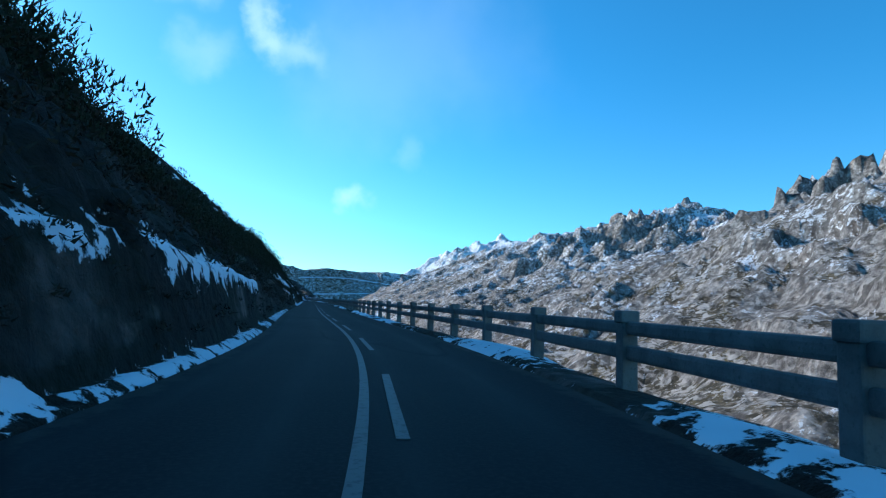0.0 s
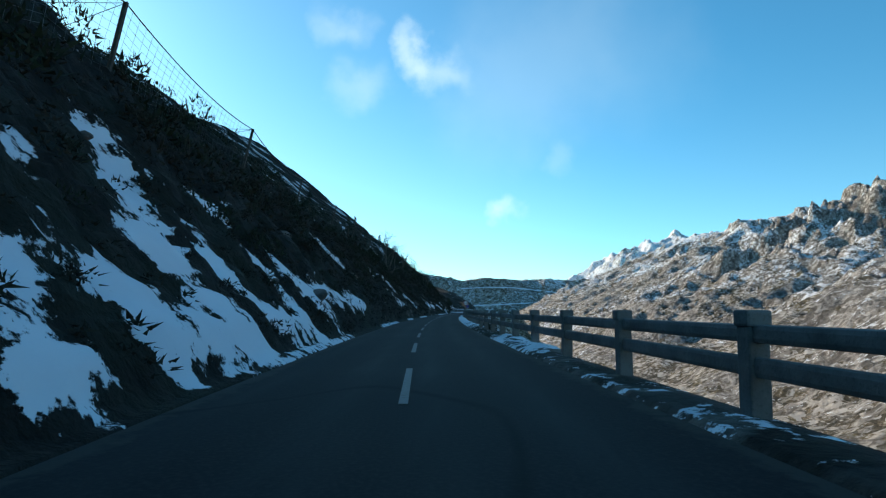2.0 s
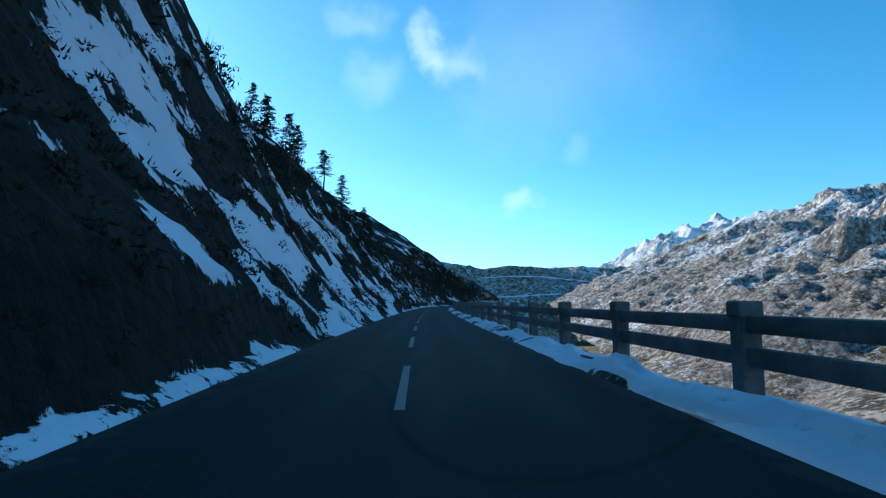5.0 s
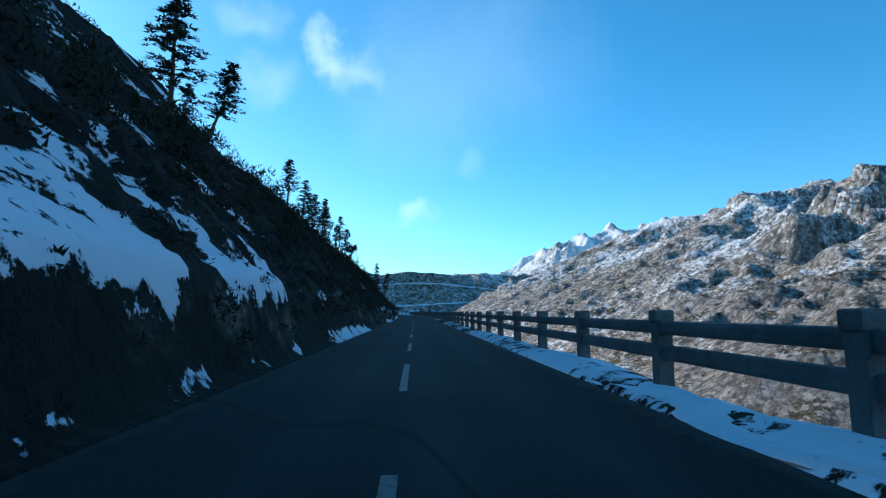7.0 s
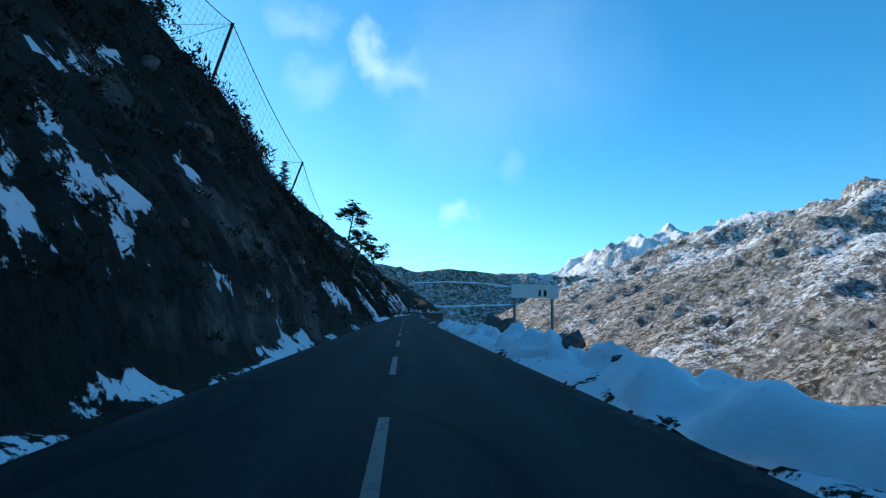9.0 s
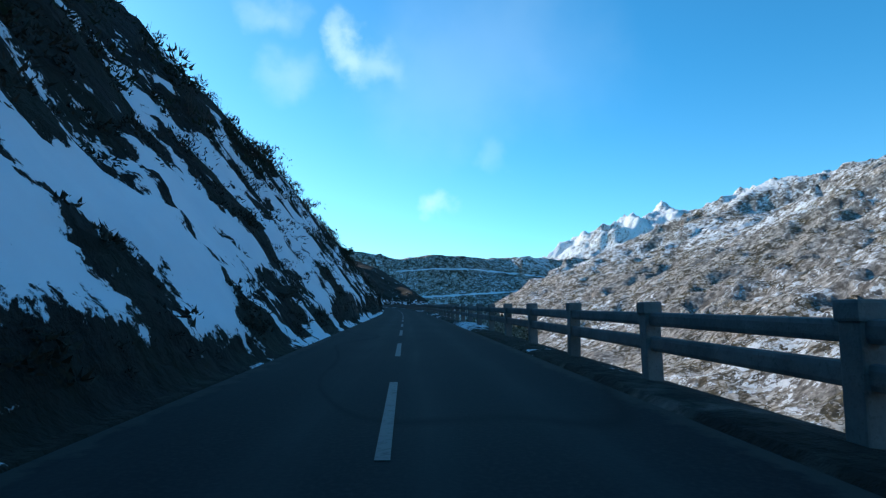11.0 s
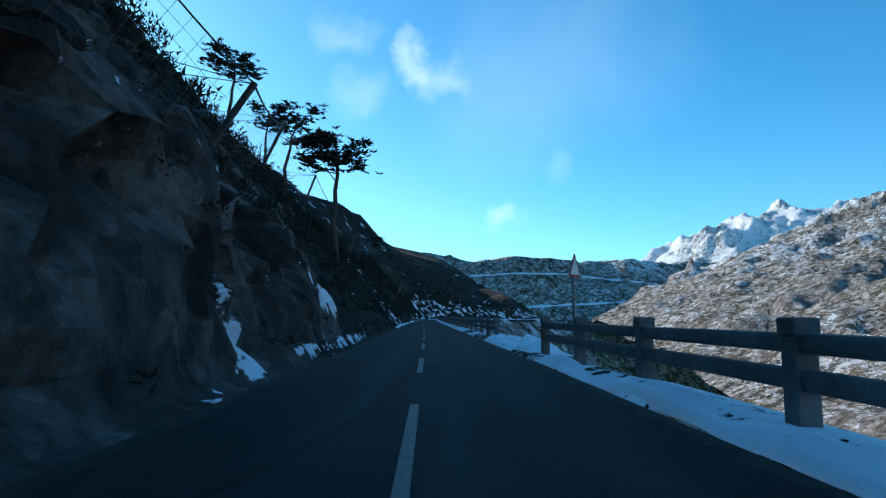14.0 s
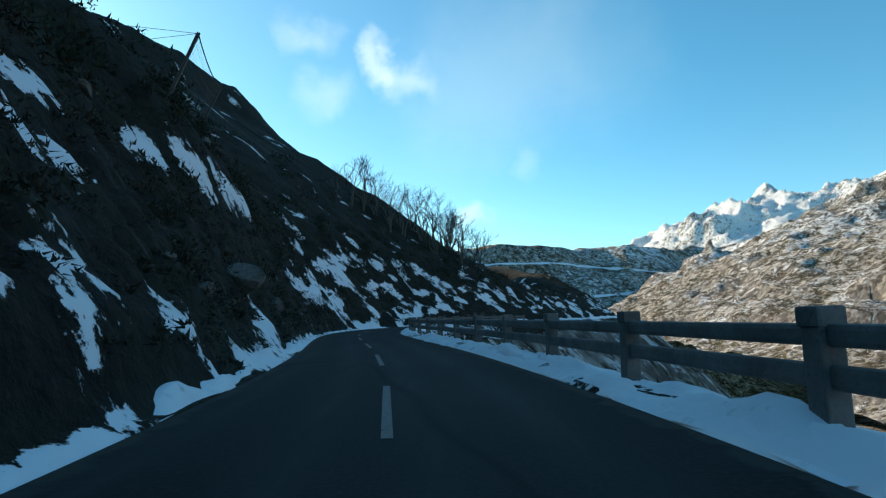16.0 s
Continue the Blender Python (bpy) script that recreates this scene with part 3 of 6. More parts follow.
snow_patches(
    (194, 6.9, 193.7, 6.2, 0.3), (196.7, 8.1, 195.5, 6.9, 0.33), (193.7, 5.9, 194, 5.2, 0.22), (199.6, 8.5, 201.8, 8, 0.37),
    (197.9, 7, 206.2, 7.4, 0.64), (196.7, 6.5, 199.9, 6.4, 0.3), (201.1, 6.5, 204.9, 6.2, 0.25), (215.8, 7.8, 216.9, 7.5, 0.38),
    (219.7, 7.2, 231.2, 6.4, 0.61), (293.9, 9.1, 296.1, 7.9, 0.96), (197.1, 3, 206.7, 3, 0.12),
)
snow_patches(
    (255, 6.6, 256.1, 7, 0.24), (254.9, 6.1, 254.3, 5.3, 0.12), (252.8, 4.8, 252.2, 4.2, 0.22), (251.5, 3.8, 252.9, 3.8, 0.24),
    (261.6, 9.1, 261.9, 8.3, 0.27), (261.3, 8.2, 258.5, 5.6, 0.71), (258.3, 5.4, 258.6, 4.6, 0.97), (255.4, 4.6, 255.7, 4.2, 0.81),
    (262.5, 6.7, 261.6, 5.3, 0.35), (256.6, 4, 259.8, 3.6, 0.54), (262.4, 4.3, 267.6, 3.4, 0.38), (267.2, 6.1, 266.5, 4.4, 0.69),
    (270.4, 5.8, 271.7, 4.8, 1.1), (272.6, 5.4, 284, 4.2, 0.47), (267.4, 8.8, 268.9, 8.2, 0.32),
)
snow_patches(
    (318.7, 8, 321.7, 9, 0.24), (314.6, 5, 315.6, 5.3, 0.25), (313.8, 4.5, 314.2, 4.5, 0.12), (313.2, 4.3, 313.9, 4.2, 0.12),
    (313, 4.3, 313.4, 4.2, 0.12), (315, 4.3, 316.2, 4.2, 0.3), (315.2, 4.7, 314.8, 4.2, 0.12), (318.3, 5.6, 318.3, 5.4, 0.14),
    (323.7, 8.2, 324, 7.6, 0.18), (317.7, 4.6, 318.8, 4.2, 0.39), (324.4, 6.5, 324.8, 5.9, 0.43), (320.8, 4.9, 320.8, 4.2, 0.29),
    (324.3, 4.8, 324.1, 4.5, 0.25), (333.2, 6, 337.9, 4.5, 0.64), (333.9, 5.2, 342.8, 4.2, 0.43), (318.8, 3, 323, 3, 0.19),
)
snow_patches(
    (377, 5.9, 376.5, 5.1, 0.35), (374.8, 4.3, 375, 4.2, 0.21), (374.5, 4.3, 376.1, 4.2, 0.12), (376.6, 4.3, 378.5, 4.2, 0.71),
    (379.3, 5.6, 379.7, 4.8, 0.6), (376.6, 3.9, 377.2, 3.9, 0.21), (378.8, 5.9, 378.7, 5.3, 0.2), (381, 6.8, 382.2, 6.6, 0.15),
    (384.5, 7, 384.5, 6.5, 0.39), (384.5, 6.5, 384.4, 5.5, 0.34), (381.7, 4.8, 384.8, 4.2, 0.39), (384.4, 4.3, 393.2, 4.2, 0.44),
    (393.4, 7.2, 395.5, 5.3, 0.36), (410.6, 5.1, 422.8, 4.2, 0.45), (378.9, 4.3, 379.8, 4.2, 0.21),
)
snow_patches(
    (437.7, 5, 438.7, 5, 0.73), (438.4, 4.7, 439.3, 4.2, 0.62), (436.9, 4.4, 437, 4.2, 0.43), (440.7, 7.1, 441.3, 6.9, 0.26),
    (439.5, 6, 439.8, 5.8, 0.19), (444.4, 7.8, 444.5, 7.2, 0.33), (441.5, 6.2, 440.5, 5.4, 0.31), (443.1, 6.6, 444, 5.9, 0.38),
    (442.1, 5.7, 444.1, 5.2, 0.32), (444.7, 6.2, 444.3, 5.2, 0.22), (440.3, 4.2, 443.8, 4.5, 0.35), (448.6, 5.3, 448.2, 4.7, 0.38),
    (455.5, 4.9, 454.4, 4.2, 0.57), (450.3, 4.3, 450, 3.9, 0.29), (436.4, 3.8, 439.2, 3.5, 0.24), (459.6, 3.6, 458.5, 3.2, 0.3),
)
snow_patches(
    (500.4, 5.3, 501.8, 5.4, 0.14), (498.5, 4.5, 499.2, 4.3, 0.2), (499.3, 4.4, 499.6, 4.2, 0.32), (498.1, 3.9, 498.6, 3.8, 0.32),
    (497.4, 3.7, 499, 3.6, 0.25), (502.8, 5.4, 504.4, 5.4, 0.37), (500.1, 4.8, 502.2, 4.9, 0.18), (502.6, 4.9, 503.5, 4.5, 0.31),
    (502.1, 3.9, 503.3, 3.5, 0.41), (500.9, 3.7, 500.6, 3.4, 0.25), (505.9, 4, 505.5, 3, 0.43), (513.2, 4.3, 522.7, 4.2, 0.72),
    (523, 6, 525, 5.8, 0.57), (501.8, 3, 504.5, 3, 0.12), (507.6, 5.3, 508.5, 4.8, 0.2),
)
snow_patches(
    (807, 5.5, 807.3, 5.3, 0.25), (806.8, 5, 807.2, 4.9, 0.29), (807, 4.8, 808.4, 4.7, 0.38), (806.6, 4.3, 808.4, 4.3, 0.12),
    (810.4, 6.2, 810.5, 5.8, 0.3), (810.2, 5.6, 810.5, 5.3, 0.18), (811.1, 5.3, 809.3, 4.3, 0.48), (808.4, 4.3, 809, 4.2, 0.14),
    (809, 6.6, 808.8, 6.1, 0.27), (814.5, 9.1, 814.9, 9, 0.33), (810.3, 4.3, 811.5, 4.2, 0.24), (811.4, 3.8, 816.1, 3.7, 0.21),
    (811.4, 3.7, 811.8, 3.7, 0.29), (812.1, 5.6, 816.1, 5.2, 0.12), (820, 4.4, 821.8, 4.2, 0.25), (824.8, 3.9, 823.7, 3.3, 0.67),
    (819.4, 3.9, 822.8, 3.8, 0.25), (809.8, 3, 820.4, 3, 0.12), (850.6, 5.4, 870.3, 4.2, 0.67),
)
snow_patches(
    (866.7, 4.3, 868.6, 4.2, 0.29), (868.6, 5.5, 869.2, 5.1, 0.41), (872.3, 7.5, 869.6, 5.5, 0.24), (875.8, 8.5, 874.4, 7.3, 0.2),
    (869.8, 4.7, 870.4, 4.2, 0.42), (869.9, 4.3, 871.3, 4.2, 0.15), (874.7, 6.8, 873.1, 5.7, 0.35), (884.3, 12, 882.4, 10.3, 0.31),
    (874.4, 5.6, 875.3, 5.5, 0.17), (884.2, 9.2, 884.9, 8.9, 0.37), (884.6, 7.7, 885.2, 7.3, 0.44), (874.7, 5.1, 873.8, 4.2, 0.29),
    (874.2, 4.3, 878.4, 4.2, 0.49), (879.1, 5.3, 878.5, 4.7, 0.43), (885.4, 3.6, 901.9, 3.3, 0.27), (968.4, 5.7, 960.5, 3.7, 0.76),
    (874.6, 9.2, 874.9, 9.1, 0.18),
)
snow_patches(
    (933.9, 8.3, 931.9, 6.4, 0.51), (936, 9.2, 937.2, 9.4, 0.18), (935.7, 8.5, 935, 6.9, 0.3), (931.1, 6, 931.2, 5.6, 0.28),
    (931.3, 5.6, 931.6, 5, 0.15), (933.7, 5.9, 934.2, 5.7, 0.19), (932.4, 4.8, 931.5, 4.2, 0.45), (931.5, 4.3, 933.3, 4.2, 0.18),
    (931, 4.3, 931.8, 4.2, 0.17), (931.5, 3.8, 931.9, 3.6, 0.22), (952, 7.7, 946.8, 5.5, 0.52), (949.3, 5.4, 950, 4.2, 0.61),
    (948.9, 4, 948.5, 3.7, 0.57), (937.6, 3.9, 937.7, 3.8, 0.23), (940.2, 4.5, 941.3, 4.2, 0.16), (934.8, 3.7, 939.6, 3.7, 0.12),
    (933.2, 3.3, 936.6, 3.5, 0.15),
)
snow_patches(
    (990.8, 4.5, 994.2, 4.6, 0.75), (990.5, 4.3, 992.5, 4.2, 0.12), (993.2, 5.3, 994, 5.2, 0.32), (998.6, 7.4, 996.7, 5.7, 0.33),
    (998.5, 6.1, 997.4, 4.5, 0.41), (993.9, 4.3, 994.4, 4.2, 0.39), (993.2, 4.3, 994.6, 4.2, 0.46), (996.5, 4.3, 999.5, 4.2, 0.37),
    (999.8, 4, 1006.4, 3.9, 0.38), (1003.7, 6.3, 1009.9, 6.5, 0.25), (1001.3, 4.9, 1010.3, 5.7, 0.31), (1003.4, 4.3, 1012, 4.2, 0.26),
    (1023.3, 6.4, 1042.2, 6.3, 0.61), (990.4, 4.6, 990.3, 4.2, 0.22), (993.3, 6.9, 995, 7.6, 0.22), (992.7, 6.2, 992.7, 6, 0.19),
    (995.8, 7.6, 995.7, 6.9, 0.25), (992.9, 3, 998.1, 3, 0.12), (989.7, 4.3, 990.3, 4.2, 0.12),
)
snow_patches(
    (1054, 5.9, 1055.3, 5.6, 0.86), (1054.5, 5.5, 1056.3, 5.4, 0.19), (1053.9, 4.6, 1055.4, 4.2, 0.43), (1051.6, 4.3, 1051.9, 4.2, 0.21),
    (1051.6, 4, 1053.2, 3.9, 0.12), (1057.4, 8.3, 1061.4, 9.9, 0.26), (1059.3, 8.8, 1057.7, 7.4, 0.28), (1057.7, 7.4, 1057.9, 6.3, 0.15),
    (1058.4, 6.4, 1059.3, 5.8, 0.3), (1059.4, 5.6, 1060.7, 4.5, 0.61), (1059.1, 4.3, 1062.3, 4.2, 0.31), (1073.5, 6.3, 1077.9, 5.3, 0.81),
    (1069.4, 4.7, 1074.1, 4.2, 0.31), (1062.1, 7, 1060.2, 5.7, 0.16), (1065.2, 7.6, 1073.9, 7.6, 0.19), (1053.3, 3.4, 1058.2, 3.5, 0.25),
    (1058.5, 3.6, 1061.4, 3.6, 0.12), (1068.5, 3.7, 1069, 3, 0.5),
)
snow_patches(
    (1113.5, 4.5, 1113.7, 4.3, 0.3), (1113.4, 4.3, 1113.6, 4.2, 0.12), (1115.5, 5.4, 1116, 5.5, 0.15), (1115.9, 5.4, 1116, 5, 0.38),
    (1115.6, 4.9, 1117.2, 4.9, 0.28), (1118.9, 7.9, 1125.5, 9.8, 0.25), (1114.9, 4.3, 1114.9, 4.2, 0.12), (1116.1, 4.6, 1116.4, 4.5, 0.13),
    (1119.7, 4.3, 1120.8, 4.2, 0.28), (1114.1, 3.7, 1115.4, 3.4, 0.43), (1117.3, 3, 1128.8, 3.5, 0.23), (1124.8, 3.7, 1128, 3.5, 0.4),
    (1138.9, 4.3, 1149.3, 4.2, 0.42), (1123.3, 6.2, 1122.5, 5.7, 0.2),
)
snow_patches(
    (1176.3, 5.1, 1176.5, 4.6, 0.47), (1176.7, 4.4, 1177.5, 4.2, 0.21), (1178.8, 5.9, 1184.3, 6.8, 0.28), (1178.1, 4.9, 1179.8, 5, 0.3),
    (1179.9, 4.4, 1185.8, 4.2, 1.01), (1178.9, 4, 1181.1, 3.8, 0.61), (1181.9, 5.2, 1180.5, 4.5, 0.19), (1206.6, 9, 1213.4, 10, 0.82),
    (1214.5, 8.3, 1206.1, 5.9, 1.1), (1181.6, 3.5, 1189.9, 3, 0.28), (1175.1, 3.8, 1177.2, 3.5, 0.34), (1177.2, 5.6, 1177.6, 5.8, 0.12),
)
snow_patches(
    (1482.6, 4.3, 1483.5, 4.2, 0.12), (1482.8, 4.4, 1482.9, 4.2, 0.12), (1484.4, 4.6, 1484.8, 4.5, 0.17), (1484.3, 4.3, 1484.3, 4.2, 0.19),
    (1484.6, 4.3, 1485.4, 4.2, 0.2), (1485.9, 4.5, 1486.3, 4.3, 0.13), (1486.3, 5.9, 1486.7, 5.7, 0.14), (1487.1, 5.6, 1488.2, 5.6, 0.12),
    (1487.2, 5.1, 1488, 5.1, 0.22), (1489.3, 5.5, 1492.7, 5.7, 0.18), (1490.2, 5, 1492.3, 4.9, 0.21), (1488.7, 4.3, 1489.8, 4.2, 0.24),
    (1489.4, 4.3, 1496, 4.2, 0.33), (1487.3, 4.7, 1487.8, 4.4, 0.14), (1496.6, 6.5, 1518.3, 9.5, 0.38), (1498.8, 5.9, 1507.2, 6.5, 0.35),
    (1484, 3, 1494, 3, 0.12), (1484.3, 5.1, 1484.5, 5.1, 0.17),
)
snow_patches(
    (1544.8, 4.6, 1545.2, 4.7, 0.12), (1545, 4.7, 1545.3, 4.7, 0.12), (1549, 4.8, 1550.5, 4.9, 0.12), (1548.9, 4.7, 1549.5, 4.8, 0.12),
    (1559, 4.4, 1560.6, 4.4, 0.2), (1555.6, 4, 1556.6, 4, 0.16), (1565.5, 4, 1566.7, 3.9, 0.29), (1545.6, 4, 1546.1, 3.9, 0.12),
    (1545.1, 4.3, 1545.8, 4.2, 0.12), (1545.7, 3.7, 1545.7, 3.6, 0.12), (1553.2, 3, 1573.1, 3, 0.28),
)
snow_patches(
    (1605.5, 4.4, 1606.2, 4.5, 0.12), (1605.4, 4.4, 1605.6, 4.4, 0.12), (1606.2, 4.6, 1606.5, 4.6, 0.12), (1606.9, 4.6, 1607.5, 4.6, 0.12),
    (1606.7, 4.5, 1607.3, 4.5, 0.12), (1616.8, 3.8, 1614.1, 3, 0.31), (1614.1, 3, 1617, 3, 0.12), (1628.9, 3.9, 1626.5, 3.2, 0.53),
    (1619.1, 3, 1629.7, 3, 0.12),
)
snow_patches(
    (1672.4, 7.7, 1682.2, 11.9, 0.24), (1671.9, 7, 1672.6, 6.7, 0.21), (1682, 11.4, 1688.6, 13.1, 0.36), (1673.9, 7.7, 1686.4, 13.4, 0.31),
    (1672.8, 6.4, 1673.3, 6, 0.17), (1673.3, 6, 1674.8, 6, 0.12), (1674.5, 5.8, 1676.5, 5.7, 0.18), (1671.4, 6.3, 1671.7, 6.2, 0.12),
    (1669.2, 5.4, 1670.3, 5.4, 0.12), (1668.4, 5.5, 1668.6, 5.5, 0.12), (1668.1, 5.3, 1668.5, 5.3, 0.12), (1673.7, 5.3, 1673.9, 5.2, 0.17),
    (1674.3, 5.2, 1675.9, 5, 0.12), (1668.2, 4.8, 1669, 4.8, 0.16), (1669.7, 3.2, 1678.3, 3, 0.12), (1678.6, 4.4, 1677.4, 3.7, 0.27),
    (1693.7, 3.7, 1702.3, 3.6, 0.64),
)
snow_patches(
    (1733.2, 3.8, 1733.6, 3.5, 0.66), (1731.5, 3.5, 1730.9, 3.1, 0.29), (1744.3, 4.3, 1746.9, 4.2, 0.48), (1737.2, 3.7, 1738.7, 3.5, 0.19),
    (1738.9, 3.6, 1755.6, 3.7, 0.12), (1738.3, 11, 1739.4, 10.9, 0.12), (1731.3, 4.9, 1731.7, 5, 0.12), (1732.6, 4.7, 1733, 4.7, 0.16),
    (1743.2, 6.7, 1740.5, 5.2, 0.15),
)
snow_patches(
    (1792, 5.8, 1793.3, 6, 0.59), (1791.2, 5.2, 1791.7, 5, 0.51), (1793.8, 7, 1793.9, 6.9, 0.26), (1791.3, 4.5, 1792, 4.5, 0.53),
    (1802.8, 11.7, 1807.4, 11.9, 0.25), (1798, 8.6, 1798.4, 8.5, 0.16), (1800.4, 8.8, 1802.6, 9.6, 0.42), (1807, 10.7, 1809, 10.1, 0.33),
    (1802.2, 7.7, 1806.3, 7.4, 0.46), (1798.5, 8.3, 1807.2, 11.6, 0.12), (1795.1, 6, 1794.7, 5.5, 0.19), (1793.6, 5.2, 1794.5, 5, 0.12),
    (1800.4, 6.3, 1801.4, 5.8, 0.21), (1796.1, 5.5, 1796, 5.3, 0.24), (1796.8, 4.6, 1801.7, 4.5, 0.33), (1796.9, 3.9, 1796.5, 3.6, 0.36),
    (1802.4, 3.9, 1799.7, 3.2, 0.19), (1808.4, 3.9, 1807, 3.6, 0.25), (1808.4, 5.4, 1808.6, 4.8, 0.22), (1793.3, 3.1, 1798.9, 3, 0.12),
)
snow_patches(
    (1852.4, 5.3, 1853.1, 5.4, 0.12), (1852, 4.9, 1852.1, 4.8, 0.18), (1850.7, 4.3, 1850.8, 4.2, 0.12), (1851.1, 4.3, 1851.7, 4.2, 0.12),
    (1851.6, 4.3, 1852.7, 4.2, 0.12), (1851.6, 4.3, 1853.1, 4.2, 0.12), (1854.5, 4.7, 1854.5, 4.3, 0.34), (1853.7, 4, 1857, 3.9, 0.21),
    (1854.9, 3.8, 1854.4, 3.5, 0.57), (1856.7, 7.1, 1859.6, 8, 0.32), (1856.7, 6.8, 1855.7, 5.8, 0.26), (1855.7, 6.2, 1861.2, 7.6, 0.28),
    (1858.6, 8.6, 1860, 8.6, 0.15), (1854.2, 6.6, 1856.4, 7.6, 0.12), (1855.6, 5.5, 1855.8, 5.2, 0.14), (1863.5, 7.6, 1874, 9.2, 0.38),
    (1857.9, 4, 1859.2, 4, 0.16), (1855.9, 3.5, 1869.1, 3.6, 0.22), (1881.6, 4.5, 1892.8, 4.3, 0.73),
)
snow_patches(
    (1916.9, 7.3, 1919, 7.8, 0.48), (1916.5, 6.6, 1916.9, 6.2, 0.25), (1918.6, 7, 1918.9, 6.3, 0.25), (1921.8, 7.1, 1922.2, 6.9, 0.18),
    (1925.9, 7.5, 1931.3, 9, 0.18), (1919.4, 5.3, 1921.2, 5.6, 0.17), (1950.7, 8.1, 1945.5, 6.1, 0.38), (1933.7, 4.4, 1942.9, 4.2, 0.65),
    (1924.7, 3.5, 1934.3, 3.6, 0.13),
)
snow_patches(
    (1981, 8.5, 1981.8, 8.6, 0.16), (1979, 7.2, 1978.7, 6.5, 0.38), (1981.7, 8.3, 1983.3, 8.6, 0.13), (1980.4, 7, 1980.6, 6.7, 0.27),
    (1988.3, 9.4, 1992.6, 9.2, 0.54), (1994.8, 8.6, 1996.5, 7.9, 0.54), (1998.7, 7.8, 2009.3, 8.2, 0.34), (1976.1, 4.8, 1976.7, 4.6, 0.12),
    (1976.7, 4.6, 1977.2, 4.2, 0.12), (1976, 4.6, 1975.8, 4.3, 0.12), (1974.4, 4.3, 1974.6, 4.2, 0.12), (1975.7, 4, 1975.4, 3.8, 0.22),
    (1979.6, 3.9, 1979.6, 3.7, 0.3), (1979.4, 3.6, 1980, 3.1, 0.2), (1990.9, 4.2, 1984.9, 3, 0.59), (1992.8, 3, 2009.4, 3, 0.59),
    (1982.6, 3.5, 1990, 3, 0.25), (2020.6, 6.2, 2042.2, 6.3, 1.1),
)


def patch_cover(S, D):
    """Snow laid down patch by patch, for a grid of s (rows) and d."""
    out = np.full(S.shape, 0.18)
    along = S[:, 0]
    for s0, d0, s1, d1, r in SNOW_PATCHES:
        a, b = np.searchsorted(along, [min(s0, s1) - r - 1.3, max(s0, s1) + r + 1.3])
        if b <= a:
            continue
        k = 1.3 + 5.0 * float(cliff(0.5 * (s0 + s1)))
        x, y = S[a:b] - s0, (D[a:b] - d0) * k
        vx, vy = s1 - s0, (d1 - d0) * k
        t = np.clip((x * vx + y * vy) / (vx * vx + vy * vy + 1e-6), 0, 1)
        dist = np.hypot(x - t * vx, y - t * vy)
        out[a:b] = np.maximum(out[a:b], np.where(dist < r, 0.52 + 0.36 * (r - dist) / max(0.8 * r, 0.22), 0.52 - 0.38 * (dist - r)))
    return np.clip(out, 0.08, 0.68)


# left hillside
us = np.concatenate([np.arange(-50, -4, 0.8), np.arange(-4, 560, 0.44), np.arange(560, 800, 0.8), np.arange(800, 1250, 0.44), np.arange(1250, 1470, 0.8),
                     np.arange(1470, END_S + 70, 0.44), np.arange(END_S + 70, END_S + 200, 1.2), np.arange(END_S + 200, END_S + 720, 4.0)])
ds = np.concatenate([[3.0, 3.2], np.arange(3.4, 8.0, 0.17), np.arange(8.0, 15.0, 0.36), np.arange(15.0, 34, 1.4), np.arange(34, 110, 5.0), [120, 140, 170, 210]])
SS, DD = np.meshgrid(us, ds, indexing="ij")
XX, YY = on_line(SS, DD)
ZZ = hill(SS, DD)
ZZ[:, 0] = -0.35
ZZ[:, 1] = np.minimum(ZZ[:, 1], -0.02)
gz = np.gradient(ZZ, axis=1) / np.gradient(DD, axis=1)
rocky = np.clip(0.06 + 0.9 * cliff(SS) + 0.22 * smooth(np.abs(gz), 1.3, 3.0) - 0.2 * smooth(DD, 12, 25) + 0.25 * fbm(XX, YY, 8.0, 3, 81), 0, 1)
known = smooth(SS, 2, 10) * (1 - smooth(SS, 552, 575)) + smooth(SS, 800, 808) * (1 - smooth(SS, 1240, 1262)) + smooth(SS, 1474, 1482) * (1 - smooth(SS, 2020, 2040))
known = known * (1 - smooth(DD, 13, 20))
snowv = snow_cover(SS, DD) * (1 - known) + (patch_cover(SS, DD) + 0.17 * fbm(SS, DD * 1.4, 1.0, 3, 79)) * known
snowv = snowv - (1 - known) * 0.30 * smooth(np.abs(gz), 1.4, 2.3)
snowv = snowv - 0.40 * smooth(np.abs(gz), 1.6, 3.0) * (1 - smooth(DD, 3.8, 4.05))
# a strip of ploughed snow lies along the foot
plough = 0.62 * np.exp(-((DD - 3.3) / 0.38) ** 2) * smooth(fbm(SS, 0 * SS, 14, 3, 91), 0.0, 0.35) * (1 - smooth(cliff(SS), 0.1, 0.4))
snowv = np.maximum(snowv, plough)
ZZ = ZZ + 0.22 * smooth(snowv, 0.42, 0.62) * smooth(DD, 3.2, 3.6)
# cushions of heath swell out of the slope where no snow lies
_, gap = blocks(SS + 0.5 * fbm(SS, DD, 2, 2, 98), DD * 1.3, 1.25, 99)
ZZ = ZZ + 0.36 * smooth(gap, 0.0, 0.5) * (1 - smooth(snowv, 0.40, 0.55)) * smooth(DD, 3.9, 4.6) * (1 - smooth(cliff(SS), 0.3, 0.6))
ZZ = ZZ + 0.13 * fbm(XX, YY, 0.9, 3, 103) * (1 - smooth(snowv, 0.40, 0.55)) * smooth(DD, 3.5, 4.1) * (1 - smooth(DD, 12, 18))
